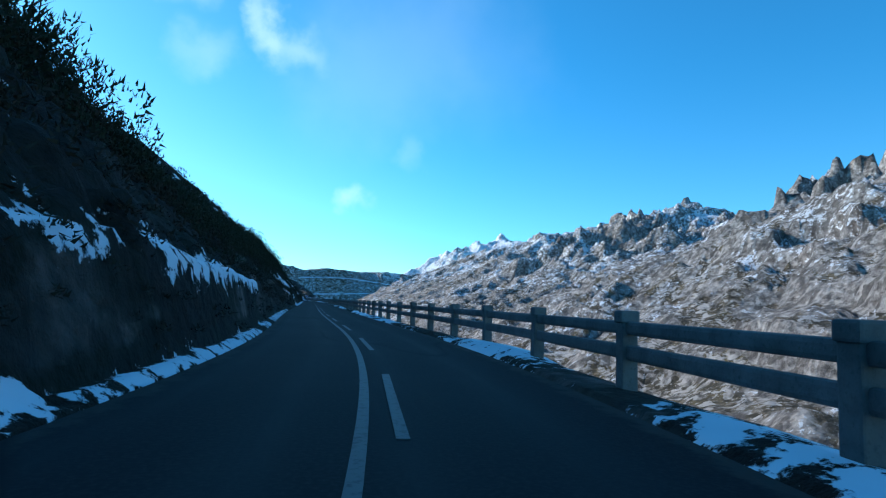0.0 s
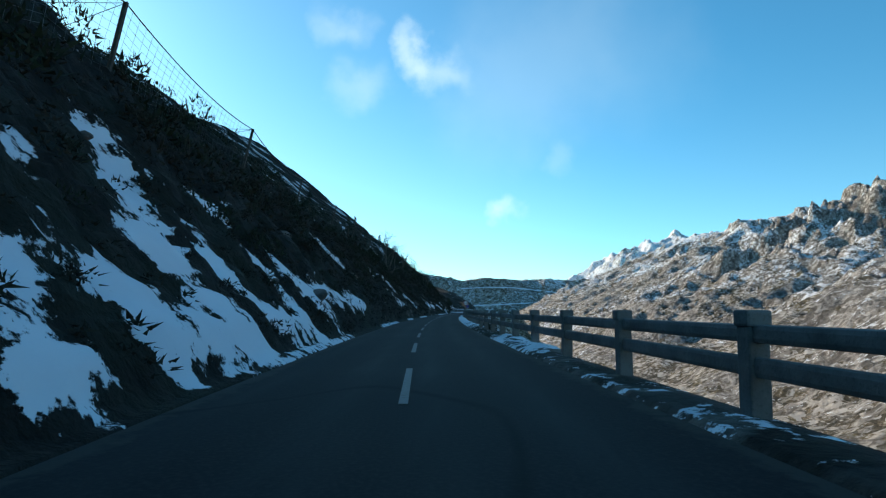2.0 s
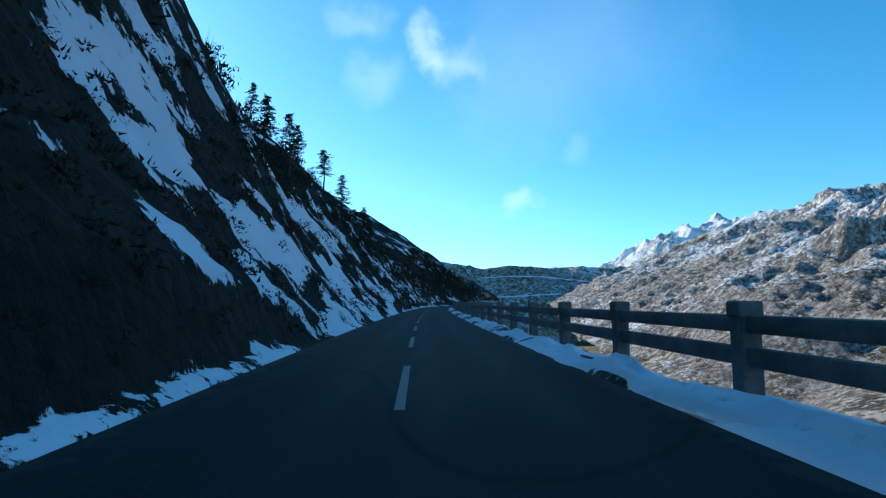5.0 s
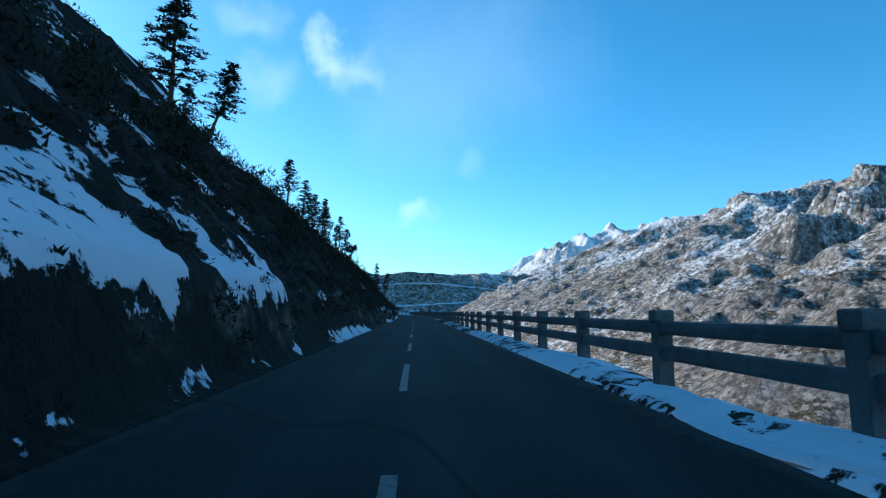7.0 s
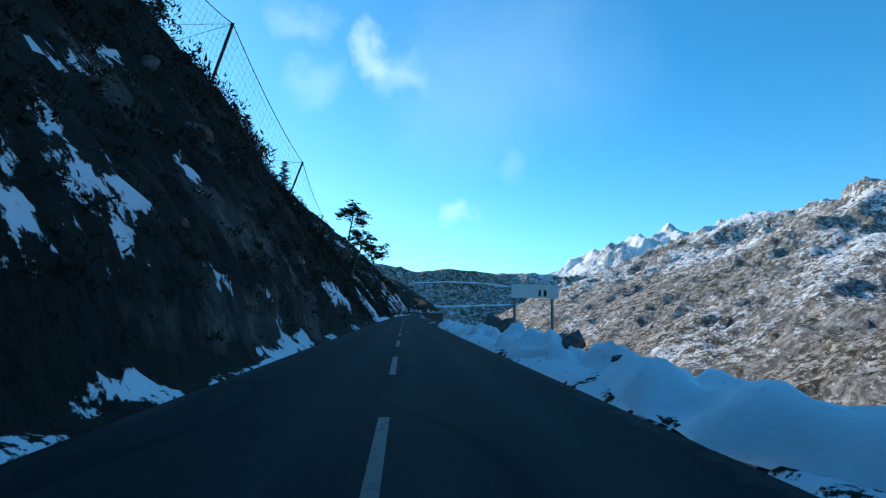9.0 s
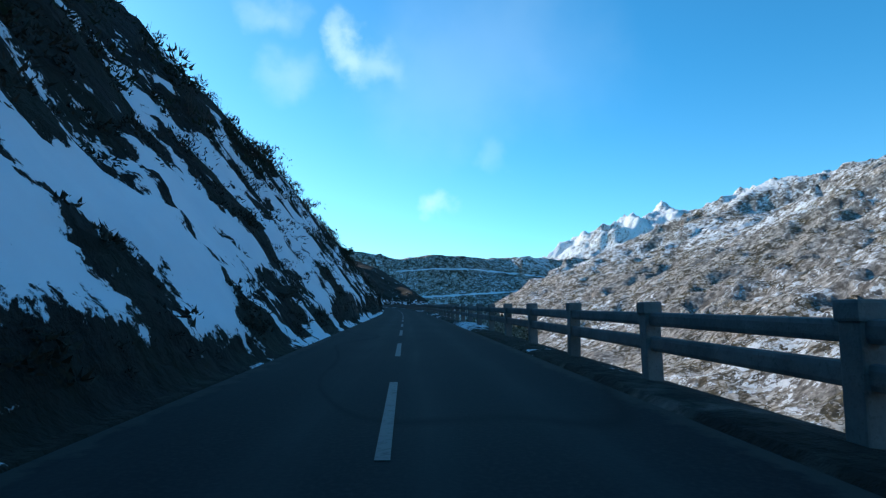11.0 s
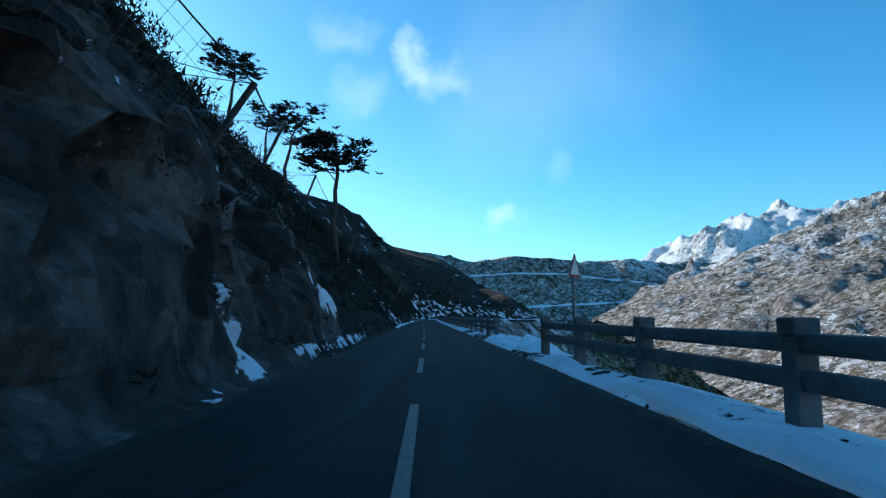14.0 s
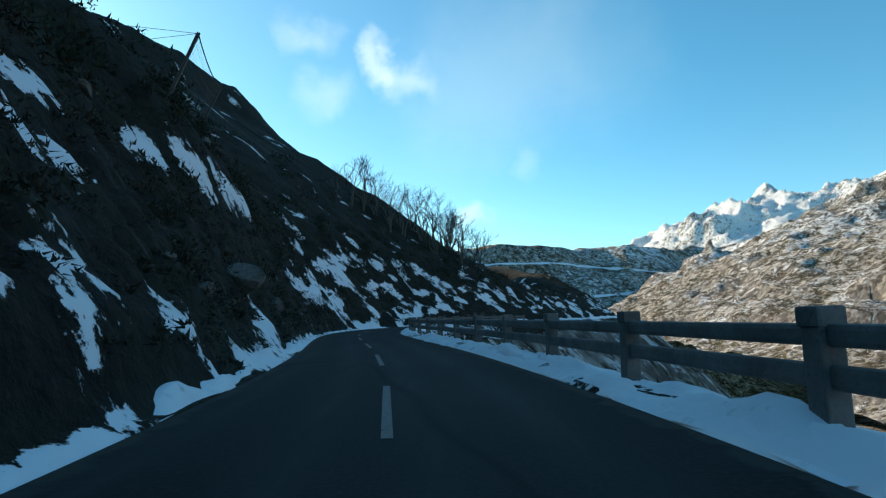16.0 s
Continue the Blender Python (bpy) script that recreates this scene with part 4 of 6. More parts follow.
# rock stands out sideways in blocks and ledges
wob_s, wob_z = SS + 0.7 * fbm(SS, ZZ, 2.6, 2, 93), ZZ + 0.6 * fbm(SS, ZZ, 2.2, 2, 94)
big, crack = blocks(wob_s, wob_z * 1.35, 3.2, 95)
small, crack2 = blocks(wob_s, wob_z * 1.2, 1.15, 97)
side = 0.9 * (big - 0.55) + 0.75 * (small - 0.5) - 0.35 * (1 - smooth(crack, 0.0, 0.16)) - 0.18 * (1 - smooth(crack2, 0.0, 0.2))
side = side * (0.35 + 1.25 * smooth(cliff(SS), 0.1, 0.5)) * smooth(rocky, 0.25, 0.75) * smooth(DD, 3.45, 4.2) * (1 - smooth(DD, 14, 30))
hs = np.interp(SS, LINE_S, LINE_H)
side = np.clip(side, -0.9, np.maximum(DD - 3.6, 0) * 0.6)
XX, YY = XX + np.cos(hs) * side, YY + np.sin(hs) * side
verts = np.stack([XX, YY, ZZ], -1).reshape(-1, 3)
SLOPE_S, SLOPE_D, SLOPE = us, ds, np.stack([XX, YY, ZZ, snowv], -1)


def on_slope(s, d):
    """The finished hillside's surface at s along and d to the left."""
    s, d = np.atleast_1d(np.asarray(s, float)), np.atleast_1d(np.asarray(d, float))
    i = np.clip(np.searchsorted(SLOPE_S, s) - 1, 0, len(SLOPE_S) - 2)
    j = np.clip(np.searchsorted(SLOPE_D, d) - 1, 0, len(SLOPE_D) - 2)
    u = np.clip((s - SLOPE_S[i]) / (SLOPE_S[i + 1] - SLOPE_S[i]), 0, 1)[:, None]
    v = np.clip((d - SLOPE_D[j]) / (SLOPE_D[j + 1] - SLOPE_D[j]), 0, 1)[:, None]
    return (SLOPE[i, j] * (1 - u) + SLOPE[i + 1, j] * u) * (1 - v) + (SLOPE[i, j + 1] * (1 - u) + SLOPE[i + 1, j + 1] * u) * v


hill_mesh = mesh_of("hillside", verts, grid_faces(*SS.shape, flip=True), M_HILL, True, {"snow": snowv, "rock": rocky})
# broken granite keeps its facets
bare = smooth(cliff(SS), 0.12, 0.3) * (snowv < 0.45)
hill_mesh.polygons.foreach_set("use_smooth", (bare[:-1, :-1] < 0.5).ravel())
hillside = part("hillside", hill_mesh)
tagged(hillside, "steep shaded hillside of dark heath and granite with snow patches", "hillside", kind="structure")

# right verge and the slope down into the valley
us = np.concatenate([np.arange(-50, END_S + 90, 2.0), np.arange(END_S + 90, END_S + 720, 5.0)])
ds = -np.concatenate([[3.0, 3.3, 3.8, 4.3, 4.7, 5.2, 6.0, 7.0, 8.5, 10, 12, 15, 18, 22, 27, 33, 40, 50, 62, 76, 92, 110, 135, 165, 200]])
SS, DD = np.meshgrid(us, ds, indexing="ij")
XX, YY = on_line(SS, DD)
e = -DD - 4.25
ZZ = np.where(e > 0, -0.60 * np.clip(e, 0, 1) - 1.0 * np.clip(e - 1, 0, 60) - 0.42 * np.clip(e - 61, 0, 300), 0.04)
ZZ = ZZ + smooth(e, 0, 3) * (0.5 * fbm(XX, YY, 4, 3, 101) + 2.2 * smooth(e, 5, 25) * fbm(XX, YY, 22, 4, 111))
ZZ[:, 0] = -0.25
ZZ[:, 1] = np.minimum(ZZ[:, 1], 0.02)
vs_ = np.interp(SS, [-80, 27, 160, 267, 308, 350, 441, 488, 515, 588, 749, 789, 856, 889, 936, 1070, 1090, 1136, 1177, 1471, 1578, 1698, 1765, 1872, 1925, 1972, 2139],
                [.34, .40, .36, .44, .56, .42, .33, .70, .74, .6, .6, .70, .70, .60, .34, .30, .60, .70, .40, .36, .36, .56, .62, .52, .62, .66, .6])
snowv = np.where(e < 0.6, vs_ + 0.24 * fbm(SS, DD, 5, 3, 121), 0.30 + 0.3 * fbm(SS, DD, 9, 3, 131))
ZZ = ZZ + 0.16 * smooth(snowv, 0.45, 0.65) * smooth(-DD, 3.3, 3.8)
rocky = np.clip(0.30 + 0.3 * fbm(XX, YY, 14, 3, 141), 0, 1)
wild = np.tile((ds[1:] < -7.5).astype(int), len(us) - 1)
valley = part("valley_side", mesh_of("valley_side", np.stack([XX, YY, ZZ], -1).reshape(-1, 3), grid_faces(*SS.shape), M_HILL, True, {"snow": snowv, "rock": rocky}, [M_HILL, M_MOUNT], wild))
tagged(valley, "verge and heath slope falling from the road into the valley", "slope", kind="structure")


def crest_height(x, y, line, slope, power=1.0):
    """Height of a ridge with its crest along a line of x, y, z points: falls away at slope on both sides."""
    best = np.full(x.shape, -1e9)
    for (x0, y0, z0), (x1, y1, z1) in zip(line[:-1], line[1:]):
        dx, dy = x1 - x0, y1 - y0
        t = np.clip(((x - x0) * dx + (y - y0) * dy) / (dx * dx + dy * dy), 0, 1)
        dist = np.hypot(x - x0 - t * dx, y - y0 - t * dy)
        best = np.maximum(best, z0 + t * (z1 - z0) - slope * dist**power)
    return best


RIDGE_PLAN = [(1020, -500), (1000, 500), (930, 1250), (900, 1650), (810, 2050), (620, 2260), (345, 2370), (200, 2420)]
CREST_Y = [-500, 500, 700, 800, 868, 913, 974, 1040, 1130, 1230, 1295, 1340, 1400, 1490, 1560, 1600, 1640, 1690, 1752, 1803, 1860, 1930, 1970, 2030, 2060, 2100, 2140, 2190, 2237, 2262, 2290, 2314, 2347, 2371, 2410, 2425]
CREST_Z = [350, 338, 293, 228, 239, 208, 228, 221, 237, 260, 287, 301, 233, 248, 248, 253, 273, 250, 245, 287, 277, 264, 266, 268, 273, 265, 263, 255, 244, 220, 186, 150, 112, 84, 25, -40]
plan_y = np.array([p[1] for p in RIDGE_PLAN], float)
plan_x = np.array([p[0] for p in RIDGE_PLAN], float)
RIDGE = [(float(np.interp(y, plan_y, plan_x)), float(y), float(z)) for y, z in zip(CREST_Y, CREST_Z)]
gx, gy = np.meshgrid(np.arange(95, 1330, 5.5), np.arange(-250, 2640, 6.5), indexing="ij")
cx = np.interp(gy, plan_y, plan_x)
far_in = np.clip(cx - gx, -400, 1000)                    # distance down the valley side of the crest
calm = smooth(np.abs(far_in), 8, 120)                    # the crest line itself stays where it is
wx = gx + 22 * calm * fbm(gx, gy, 130, 3, 201)
wy = gy + 22 * calm * fbm(gx, gy, 130, 3, 202)
h = crest_height(wx, wy, RIDGE, 0.44)
h = np.maximum(h, -115 + 0.02 * gx)
high = smooth(h, -90, 200)
# spurs and gullies run down the slope; crags stand out near the top
spur = ridged(gx * 0.35, gy, 190, 4, 205, 0.5)
crag = ridged(gx * 0.8, gy, 95, 5, 211, 0.55)
cragmask = smooth(fbm(gx, gy, 260, 3, 215) + 0.5 * smooth(h, 80, 260), 0.0, 0.6)
near_ = 1 - smooth(gy, 1300, 1900)
h = h + calm * high * (20 * (spur - 0.6) + (24 + 22 * near_) * np.maximum(cragmask, 0.75 * near_ * smooth(h, 60, 160)) * (crag - 0.4)) + (4.5 + 2.5 * near_) * (ridged(gx, gy, 34, 4, 231) - 0.3) * smooth(h, -100, 20)
h = h + (1 - calm) * 7 * (ridged(gx, gy, 45, 3, 235) - 0.5)
steps = 30.0
q = (h + 9 * fbm(gx, gy, 90, 3, 236)) / steps
terr = (np.floor(q) + smooth(q - np.floor(q), 0.40, 0.80)) * steps
h = h + (terr - q * steps) * 0.6 * cragmask
sl = np.hypot(np.gradient(h, 5.5, axis=0), np.gradient(h, 6.5, axis=1))
rocky = np.clip(0.22 + 0.12 * near_ + 0.50 * smooth(sl, 0.50, 1.2) + 0.30 * cragmask * high + 0.22 * fbm(gx, gy, 90, 4, 241), 0, 1)
snowv = np.clip(0.20 + 0.36 * smooth(h, -40, 250) - 0.20 * smooth(sl, 0.65, 1.4) + 0.22 * fbm(gx, gy, 170, 4, 251) + 0.03 * smooth(gy, 900, 1700), 0, 1)
mountain = part("mountain", mesh_of("mountain", np.stack([gx, gy, h], -1).reshape(-1, 3) * FAR, grid_faces(*gx.shape), M_MOUNT, True, {"snow": snowv, "rock": rocky}))
tagged(mountain, "sunlit granite mountainside with dry heath and thin snow", "mountain", kind="structure")

FAR_HILL = [(-1300, 2150, 330), (-700, 2350, 250), (-380, 2480, 172), (-150, 2560, 131), (150, 2600, 131), (450, 2680, 140), (900, 2900, 205), (1500, 3100, 300)]
PEAKS = [(640, 4150, 230), (760, 4000, 310), (930, 3850, 380), (1048, 3726, 440), (1120, 3690, 440), (1300, 3560, 420), (1700, 3300, 520)]


def far_ground(x, y):
    """Height of the far hill and the peaks behind it, and how much it belongs to the peaks."""
    wx = x + 40 * fbm(x, y, 200, 3, 301)
    wy = y + 40 * fbm(x, y, 200, 3, 302)
    h1 = crest_height(wx, wy, FAR_HILL, 0.66)
    h2 = crest_height(wx, wy, PEAKS, 0.52)
    h = np.maximum(np.maximum(h1 + 5 * fbm(x, y, 150, 4, 311), h2 + smooth(h2, 0, 300) * 38 * ridged(x, y, 170, 5, 321, 0.55)), -125)
    return h + 3.0 * ridged(x, y, 60, 4, 331) * smooth(h, -100, 0), smooth(h2 - h1, 0, 120)


gx, gy = np.meshgrid(np.arange(-1500, 2100, 11.0), np.arange(1960, 4500, 11.0), indexing="ij")
h, topm = far_ground(gx, gy)
sl = np.hypot(np.gradient(h, 11.0, axis=0), np.gradient(h, 11.0, axis=1))
snowv = np.clip(0.335 + 0.40 * topm * smooth(h, 60, 250) + 0.14 * fbm(gx, gy, 130, 4, 341) - 0.1 * smooth(sl, 0.6, 1.5), 0, 1)
rocky = np.clip(0.26 + 0.35 * topm + 0.2 * fbm(gx, gy, 110, 4, 351), 0, 1)
far = part("mountain_far", mesh_of("mountain_far", np.stack([gx, gy, h], -1).reshape(-1, 3) * FAR, grid_faces(*gx.shape), M_MOUNT, True, {"snow": snowv, "rock": rocky}))
tagged(far, "distant heath hill and snowy rock peaks closing the valley", "mountain", kind="structure")

# two snowed-up roads cross the far hill

def far_road(points, label):
    P = np.array(points, float)
    u = np.concatenate([[0], np.cumsum(np.hypot(*np.diff(P[:, :2], axis=0).T))])
    n = np.arange(0, u[-1], 5.0)
    x, z = np.interp(n, u, P[:, 0]), np.interp(n, u, P[:, 2]) + 0.8 * fbm(n, 0 * n, 25, 3, 371)
    ys = np.arange(2250, 2750, 2.0)
    hs_ = far_ground(x[:, None] + 0 * ys, ys[None] + 0 * x[:, None])[0]
    y = np.array([ys[np.argmax(row > zz)] for row, zz in zip(hs_, z)])
    y = np.convolve(np.pad(y, 3, "edge"), np.ones(7) / 7, "valid")
    wide = 2.3 + 0.8 * fbm(n, 0 * n, 18, 2, 373)
    rows_ = [np.stack([x, y - 7.0, z - wide], -1), np.stack([x, y - 4.0, z - wide * 0.4], -1), np.stack([x, y - 1.5, z + wide * 0.5], -1), np.stack([x, y + 4.0, z + wide], -1)]
    V = np.stack(rows_, 1).reshape(-1, 3) * FAR
    ob = part("far_road", mesh_of("far_road", V, grid_faces(len(n), 4), M_SNOW, True))
    return tagged(ob, label, "road", kind="structure")


far_road([(-125, 2515, 88), (-30, 2520, 94), (65, 2530, 94), (150, 2580, 88), (211, 2571, 80), (290, 2571, 70), (380, 2612, 62)], "snow-covered upper road cut across the far hill")
far_road([(-150, 2440, 13), (-25, 2450, 21), (78, 2460, 26), (175, 2472, 31.5), (270, 2512, 40), (360, 2561, 50)], "snow-covered lower road cut across the far hill")

# the valley's bottom, out of sight below the road
gx, gy = np.meshgrid(np.linspace(-1900, 2900, 90), np.linspace(-900, 6200, 120), indexing="ij")
h = -158 + 2.5 * fbm(gx, gy, 160, 3, 361)
floor_ = part("valley_floor", mesh_of("valley_floor", np.stack([gx, gy, h], -1).reshape(-1, 3), grid_faces(*gx.shape), M_MOUNT, True, {"snow": 0.25 + 0 * h, "rock": 0.25 + 0 * h}))
tagged(floor_, "heath floor of the valley far below the road", "ground", kind="structure")

# ---- the road ----
us = np.arange(-50, END_S + 710, 1.5)
ds = np.concatenate([[3.1], np.arange(3.0, -3.01, -0.25), [-3.1]])
SS, DD = np.meshgrid(us, ds, indexing="ij")
XX, YY = on_line(SS, DD)
ZZ = 0.0 * XX - 0.006 * np.abs(DD)
top = np.stack([XX, YY, ZZ], -1).reshape(-1, 3)
road = part("road", mesh_of("road", top, grid_faces(*SS.shape), M_ASPHALT, True, {
    "worn": 0.8 * (np.exp(-((np.abs(DD + 0.95) - 0.75) / 0.3) ** 2) + np.exp(-((np.abs(DD - 1.8) - 0.75) / 0.3) ** 2)), "edge": smooth(np.abs(DD), 2.4, 3.1)}))
tagged(road, "narrow dark asphalt mountain road in shade", "road", kind="structure")
# ---- guard rail of concrete posts and two beams ----
POST_STEP, RAIL_D = 4.3, -4.0
# the posts' spacing drifts a little along the road
DRIFT_S = [73, 134, 196, 257, 317, 381, 500, 809, 872, 933, 994, 1056, 1181, 1487, 1548, 1611, 1670, 1732, 1795, 1857, 1914, 1977]
DRIFT = [.03, .07, -.32, -.23, .15, .61, .62, .55, .34, .61, .79, .69, .63, .85, 1.09, .69, .46, .91, 1.39, 1.81, 1.54, 1.89]


def post_line(s0, s1):
    n = np.arange(int(s0 / POST_STEP) - 4, int(s1 / POST_STEP) + 4)
    s = n * POST_STEP
    for _ in range(30):
        s = POST_STEP * (n + np.interp(s, DRIFT_S, DRIFT))
    return s[(s >= s0) & (s <= s1)]



def post_mesh():
    bm = bmesh.new()
    box(bm, 0, 0, 0.45, 0.26, 0.26, 1.30, 0.025)
    box(bm, 0, 0, 1.17, 0.31, 0.31, 0.20, 0.035)
    return bm_mesh("post", bm, M_CONCRETE)


POST = post_mesh()


def beam_mesh(half):
    bm = bmesh.new()
    box(bm, 0, 0, 0, 0.15, POST_STEP, half * 2, 0.06)
    return bm_mesh("beam", bm, M_CONCRETE)


BEAM_TOP, BEAM_LOW = beam_mesh(0.11), beam_mesh(0.12)


def guard_rail(s0, s1, label):
    x0, y0 = on_line(s0, RAIL_D)
    rail = new("guard_rail")
    rail.matrix_world = placed(x0, y0, 0)
    inv = rail.matrix_world.inverted()
    line = post_line(s0, s1)
    for i, s in enumerate(line):
        x, y = on_line(s, RAIL_D)
        jig = rnd_lattice(np.int64(i), np.int64(int(s0)), np.int64(3), 5)
        part("post", POST, rail, at=inv @ placed(x, y, 0.0, (jig - 0.5) * 2.0, (jig * 7 % 1 - 0.5) * 2.0, heading(s)))
        if i + 1 < len(line):
            xa, ya = on_line(line[i + 1], RAIL_D)
            mid = ((x + xa) / 2, (y + ya) / 2)
            rz = math.degrees(math.atan2(-(xa - x), ya - y))
            for name, beam, z in (("top_beam", BEAM_TOP, 0.99), ("lower_beam", BEAM_LOW, 0.60)):
                ob = part(name, beam, rail, at=inv @ placed(*mid, z, (jig - 0.5) * 0.25, 0, rz))
                ob.scale = (1, math.hypot(xa - x, ya - y) / POST_STEP * 0.985, 1)
    return tagged(rail, label, "guard rail")


guard_rail(-40.0, 1094.0, "weathered concrete guard rail with square posts and two beams")
guard_rail(1166.0, 1744.0, "weathered concrete guard rail along the valley edge")
guard_rail(1751.0, END_S + 120, "weathered concrete guard rail bending with the road")

# ---- road marks ----
LINE_D = 0.19


def dash_mesh(length):
    bm = bmesh.new()
    box(bm, 0, 0, 0, 0.13, length, 0.008)
    return bm_mesh("dash", bm, M_PAINT)


DASH = dash_mesh(4.6)
DOUBLE = ((-30, 75), (330, 425))
SOLID_ALONE = (425, 575)
for s in np.arange(-20, END_S + 120, 9.2):
    twin = any(a_ < s < b_ for a_, b_ in DOUBLE)
    if SOLID_ALONE[0] < s < SOLID_ALONE[1]:
        continue
    x, y = on_line(s, LINE_D + ((-0.36 if s < 100 else 0.40) if twin else 0.0))
    part("dash", DASH, road, at=placed(x, y, 0.006, 0, 0, heading(s)))


def solid_line(s0, s1, d, label):
    us = np.arange(s0, s1 + 0.1, 1.0)
    S2, D2 = np.meshgrid(us, np.array([d + 0.065, d - 0.065]), indexing="ij")
    x, y = on_line(S2, D2)
    part("solid_line", mesh_of("solid_line", np.stack([x, y, 0 * x + 0.008], -1).reshape(-1, 3), grid_faces(*S2.shape), M_PAINT), road, label)


for s0, s1 in DOUBLE + (SOLID_ALONE,):
    solid_line(s0, s1, LINE_D, "worn white no-overtaking line")

# ---- plants ----
rng = np.random.default_rng(7)


def tuft(n, spread, rise, width, flat=0.5):
    """Blades that stand out of one point: verts and triangles."""
    az = rng.uniform(0, 2 * math.pi, n)
    el = np.arcsin(rng.uniform(-0.1, 1.0, n)) * flat + (1 - flat) * 0.6
    ln = rng.uniform(0.55, 1.0, n)
    tip = np.stack([np.cos(az) * np.cos(el) * spread, np.sin(az) * np.cos(el) * spread, np.sin(el) * rise], -1) * ln[:, None]
    base = tip * rng.uniform(0.0, 0.45, n)[:, None] + rng.normal(0, 0.05 * spread, (n, 3)) * [1, 1, 0.2]
    side = np.cross(tip, rng.normal(size=(n, 3)))
    side /= np.linalg.norm(side, axis=1, keepdims=True) + 1e-9
    w = width * rng.uniform(0.6, 1.3, n)[:, None]
    V = np.stack([base - side * w, base + side * w, tip], 1).reshape(-1, 3)
    return V, np.arange(3 * n).reshape(-1, 3)


def bush(n, rise, leaf, lumps=4):
    """A rounded bush one metre in radius: lumps of short leafy sprays, thick enough to hide its inside."""
    c = rng.normal(0, 0.42, (lumps, 3)) * [1, 1, 0.4] + [0, 0, 0.10]
    r_ = rng.uniform(0.40, 0.70, lumps)
    pick = rng.integers(0, lumps, n)
    out = rng.normal(size=(n, 3)) + [0, 0, 0.45]
    out /= np.linalg.norm(out, axis=1, keepdims=True)
    at_ = c[pick] + out * (r_[pick] * rng.uniform(0.45, 1.0, n) ** 0.5)[:, None]
    way = 0.7 * out + rng.normal(0, 0.45, (n, 3)) + [0, 0, 0.45]
    way /= np.linalg.norm(way, axis=1, keepdims=True)
    side = np.cross(way, rng.normal(size=(n, 3)))
    side /= np.linalg.norm(side, axis=1, keepdims=True) + 1e-9
    L = leaf * rng.uniform(0.6, 1.5, n)[:, None]
    T = np.stack([at_ - side * L * 0.30 - way * L * 0.6, at_ + side * L * 0.30 - way * L * 0.6, at_ + way * L], 1) * [1, 1, rise]
    return T.reshape(-1, 3), np.arange(3 * n).reshape(-1, 3)


def scatter(templates, pos, size, squash=None):
    """Many turned and sized copies of small meshes as one."""
    Vs, Fs, n0 = [], [], 0
    pick = rng.integers(0, len(templates), len(pos))
    rot = rng.uniform(0, 2 * math.pi, len(pos))
    for k, (tv, tf) in enumerate(templates):
        m = np.where(pick == k)[0]
        if not len(m):
            continue
        c, sn_ = np.cos(rot[m])[:, None], np.sin(rot[m])[:, None]
        q = np.stack([tv[None, :, 0] * c - tv[None, :, 1] * sn_, tv[None, :, 0] * sn_ + tv[None, :, 1] * c, np.repeat(tv[None, :, 2], len(m), 0)], -1)
        q = q * size[m][:, None, None] + pos[m][:, None, :]
        Vs.append(q.reshape(-1, 3))
        Fs.append((tf[None] + (np.arange(len(m)) * len(tv))[:, None, None]).reshape(-1, 3) + n0)
        n0 += len(m) * len(tv)
    return np.concatenate(Vs), np.concatenate(Fs)


def shrub_field(name, label, n, s_range, d_range, size, templates, material, cut=0.5, bias=1.0):
    s = rng.uniform(*s_range, n)
    d = d_range[0] + (d_range[1] - d_range[0]) * rng.uniform(0, 1, n) ** bias
    spot = on_slope(s, d)
    keep = ((spot[:, 3] + rng.normal(0, 0.035, n) < cut) | (rng.uniform(size=n) < 0.10)) & (cliff(s) * np.exp(-((d - 4.5) / 2.5) ** 2) < 0.3 + 0.5 * rng.uniform(size=n))
    s, d = s[keep], d[keep]
    spot = spot[keep, :3] - [0, 0, 0.06]
    k = size * rng.uniform(0.5, 1.35, len(s)) * np.clip(0.52 + (d - 3.5) * 0.075, 0.5, 1.15)
    V, F = scatter(templates, spot, k)
    ob = part(name, mesh_of(name, V, F, material))
    return tagged(ob, label, "shrubs", kind="stuff")


heaths = [bush(84, 0.85, 0.145, 5) for _ in range(8)]
brooms = [bush(135, 1.2, 0.125, 6) for _ in range(8)]
far_heaths = [bush(80, 0.95, 0.15, 5) for _ in range(8)]
thick_brooms = [bush(210, 1.1, 0.075, 4) for _ in range(5)]
low_tufts = [bush(34, 0.7, 0.24, 2) for _ in range(8)]
twiggy = [tuft(34, 0.7, 1.9, 0.014, 0.85) for _ in range(5)]
shrub_field("heather_shrubs", "dark brown heather bushes covering the shaded slope", 11500, (-30, END_S + 120), (3.9, 12.5), 0.86, heaths, M_HEATH, 0.44, 1.2)
shrub_field("broom_shrubs", "dark green broom bushes on the shaded slope", 2700, (-30, END_S + 150), (4.6, 18), 1.0, brooms, M_BROOM, 0.42, 1.0)
shrub_field("slope_brush", "tall bare brush along the upper slope", 4200, (-30, END_S + 220), (8.5, 34), 0.8, twiggy, M_TWIG, 0.52, 1.1)
shrub_field("upper_heath", "heath bushes on the upper hillside", 4000, (-30, END_S + 330), (10.5, 38), 1.15, far_heaths, M_BROOM, 0.62, 1.3)
shrub_field("bank_heath", "small heath tufts on the bank beside the road", 5200, (-30, END_S + 90), (3.6, 4.9), 0.66, low_tufts, M_HEATH, 0.46, 1.0)
shrub_field("low_heath", "low heath tufts between the snow patches", 10000, (-30, END_S + 60), (3.75, 11), 0.55, low_tufts, M_HEATH, 0.52, 1.2)
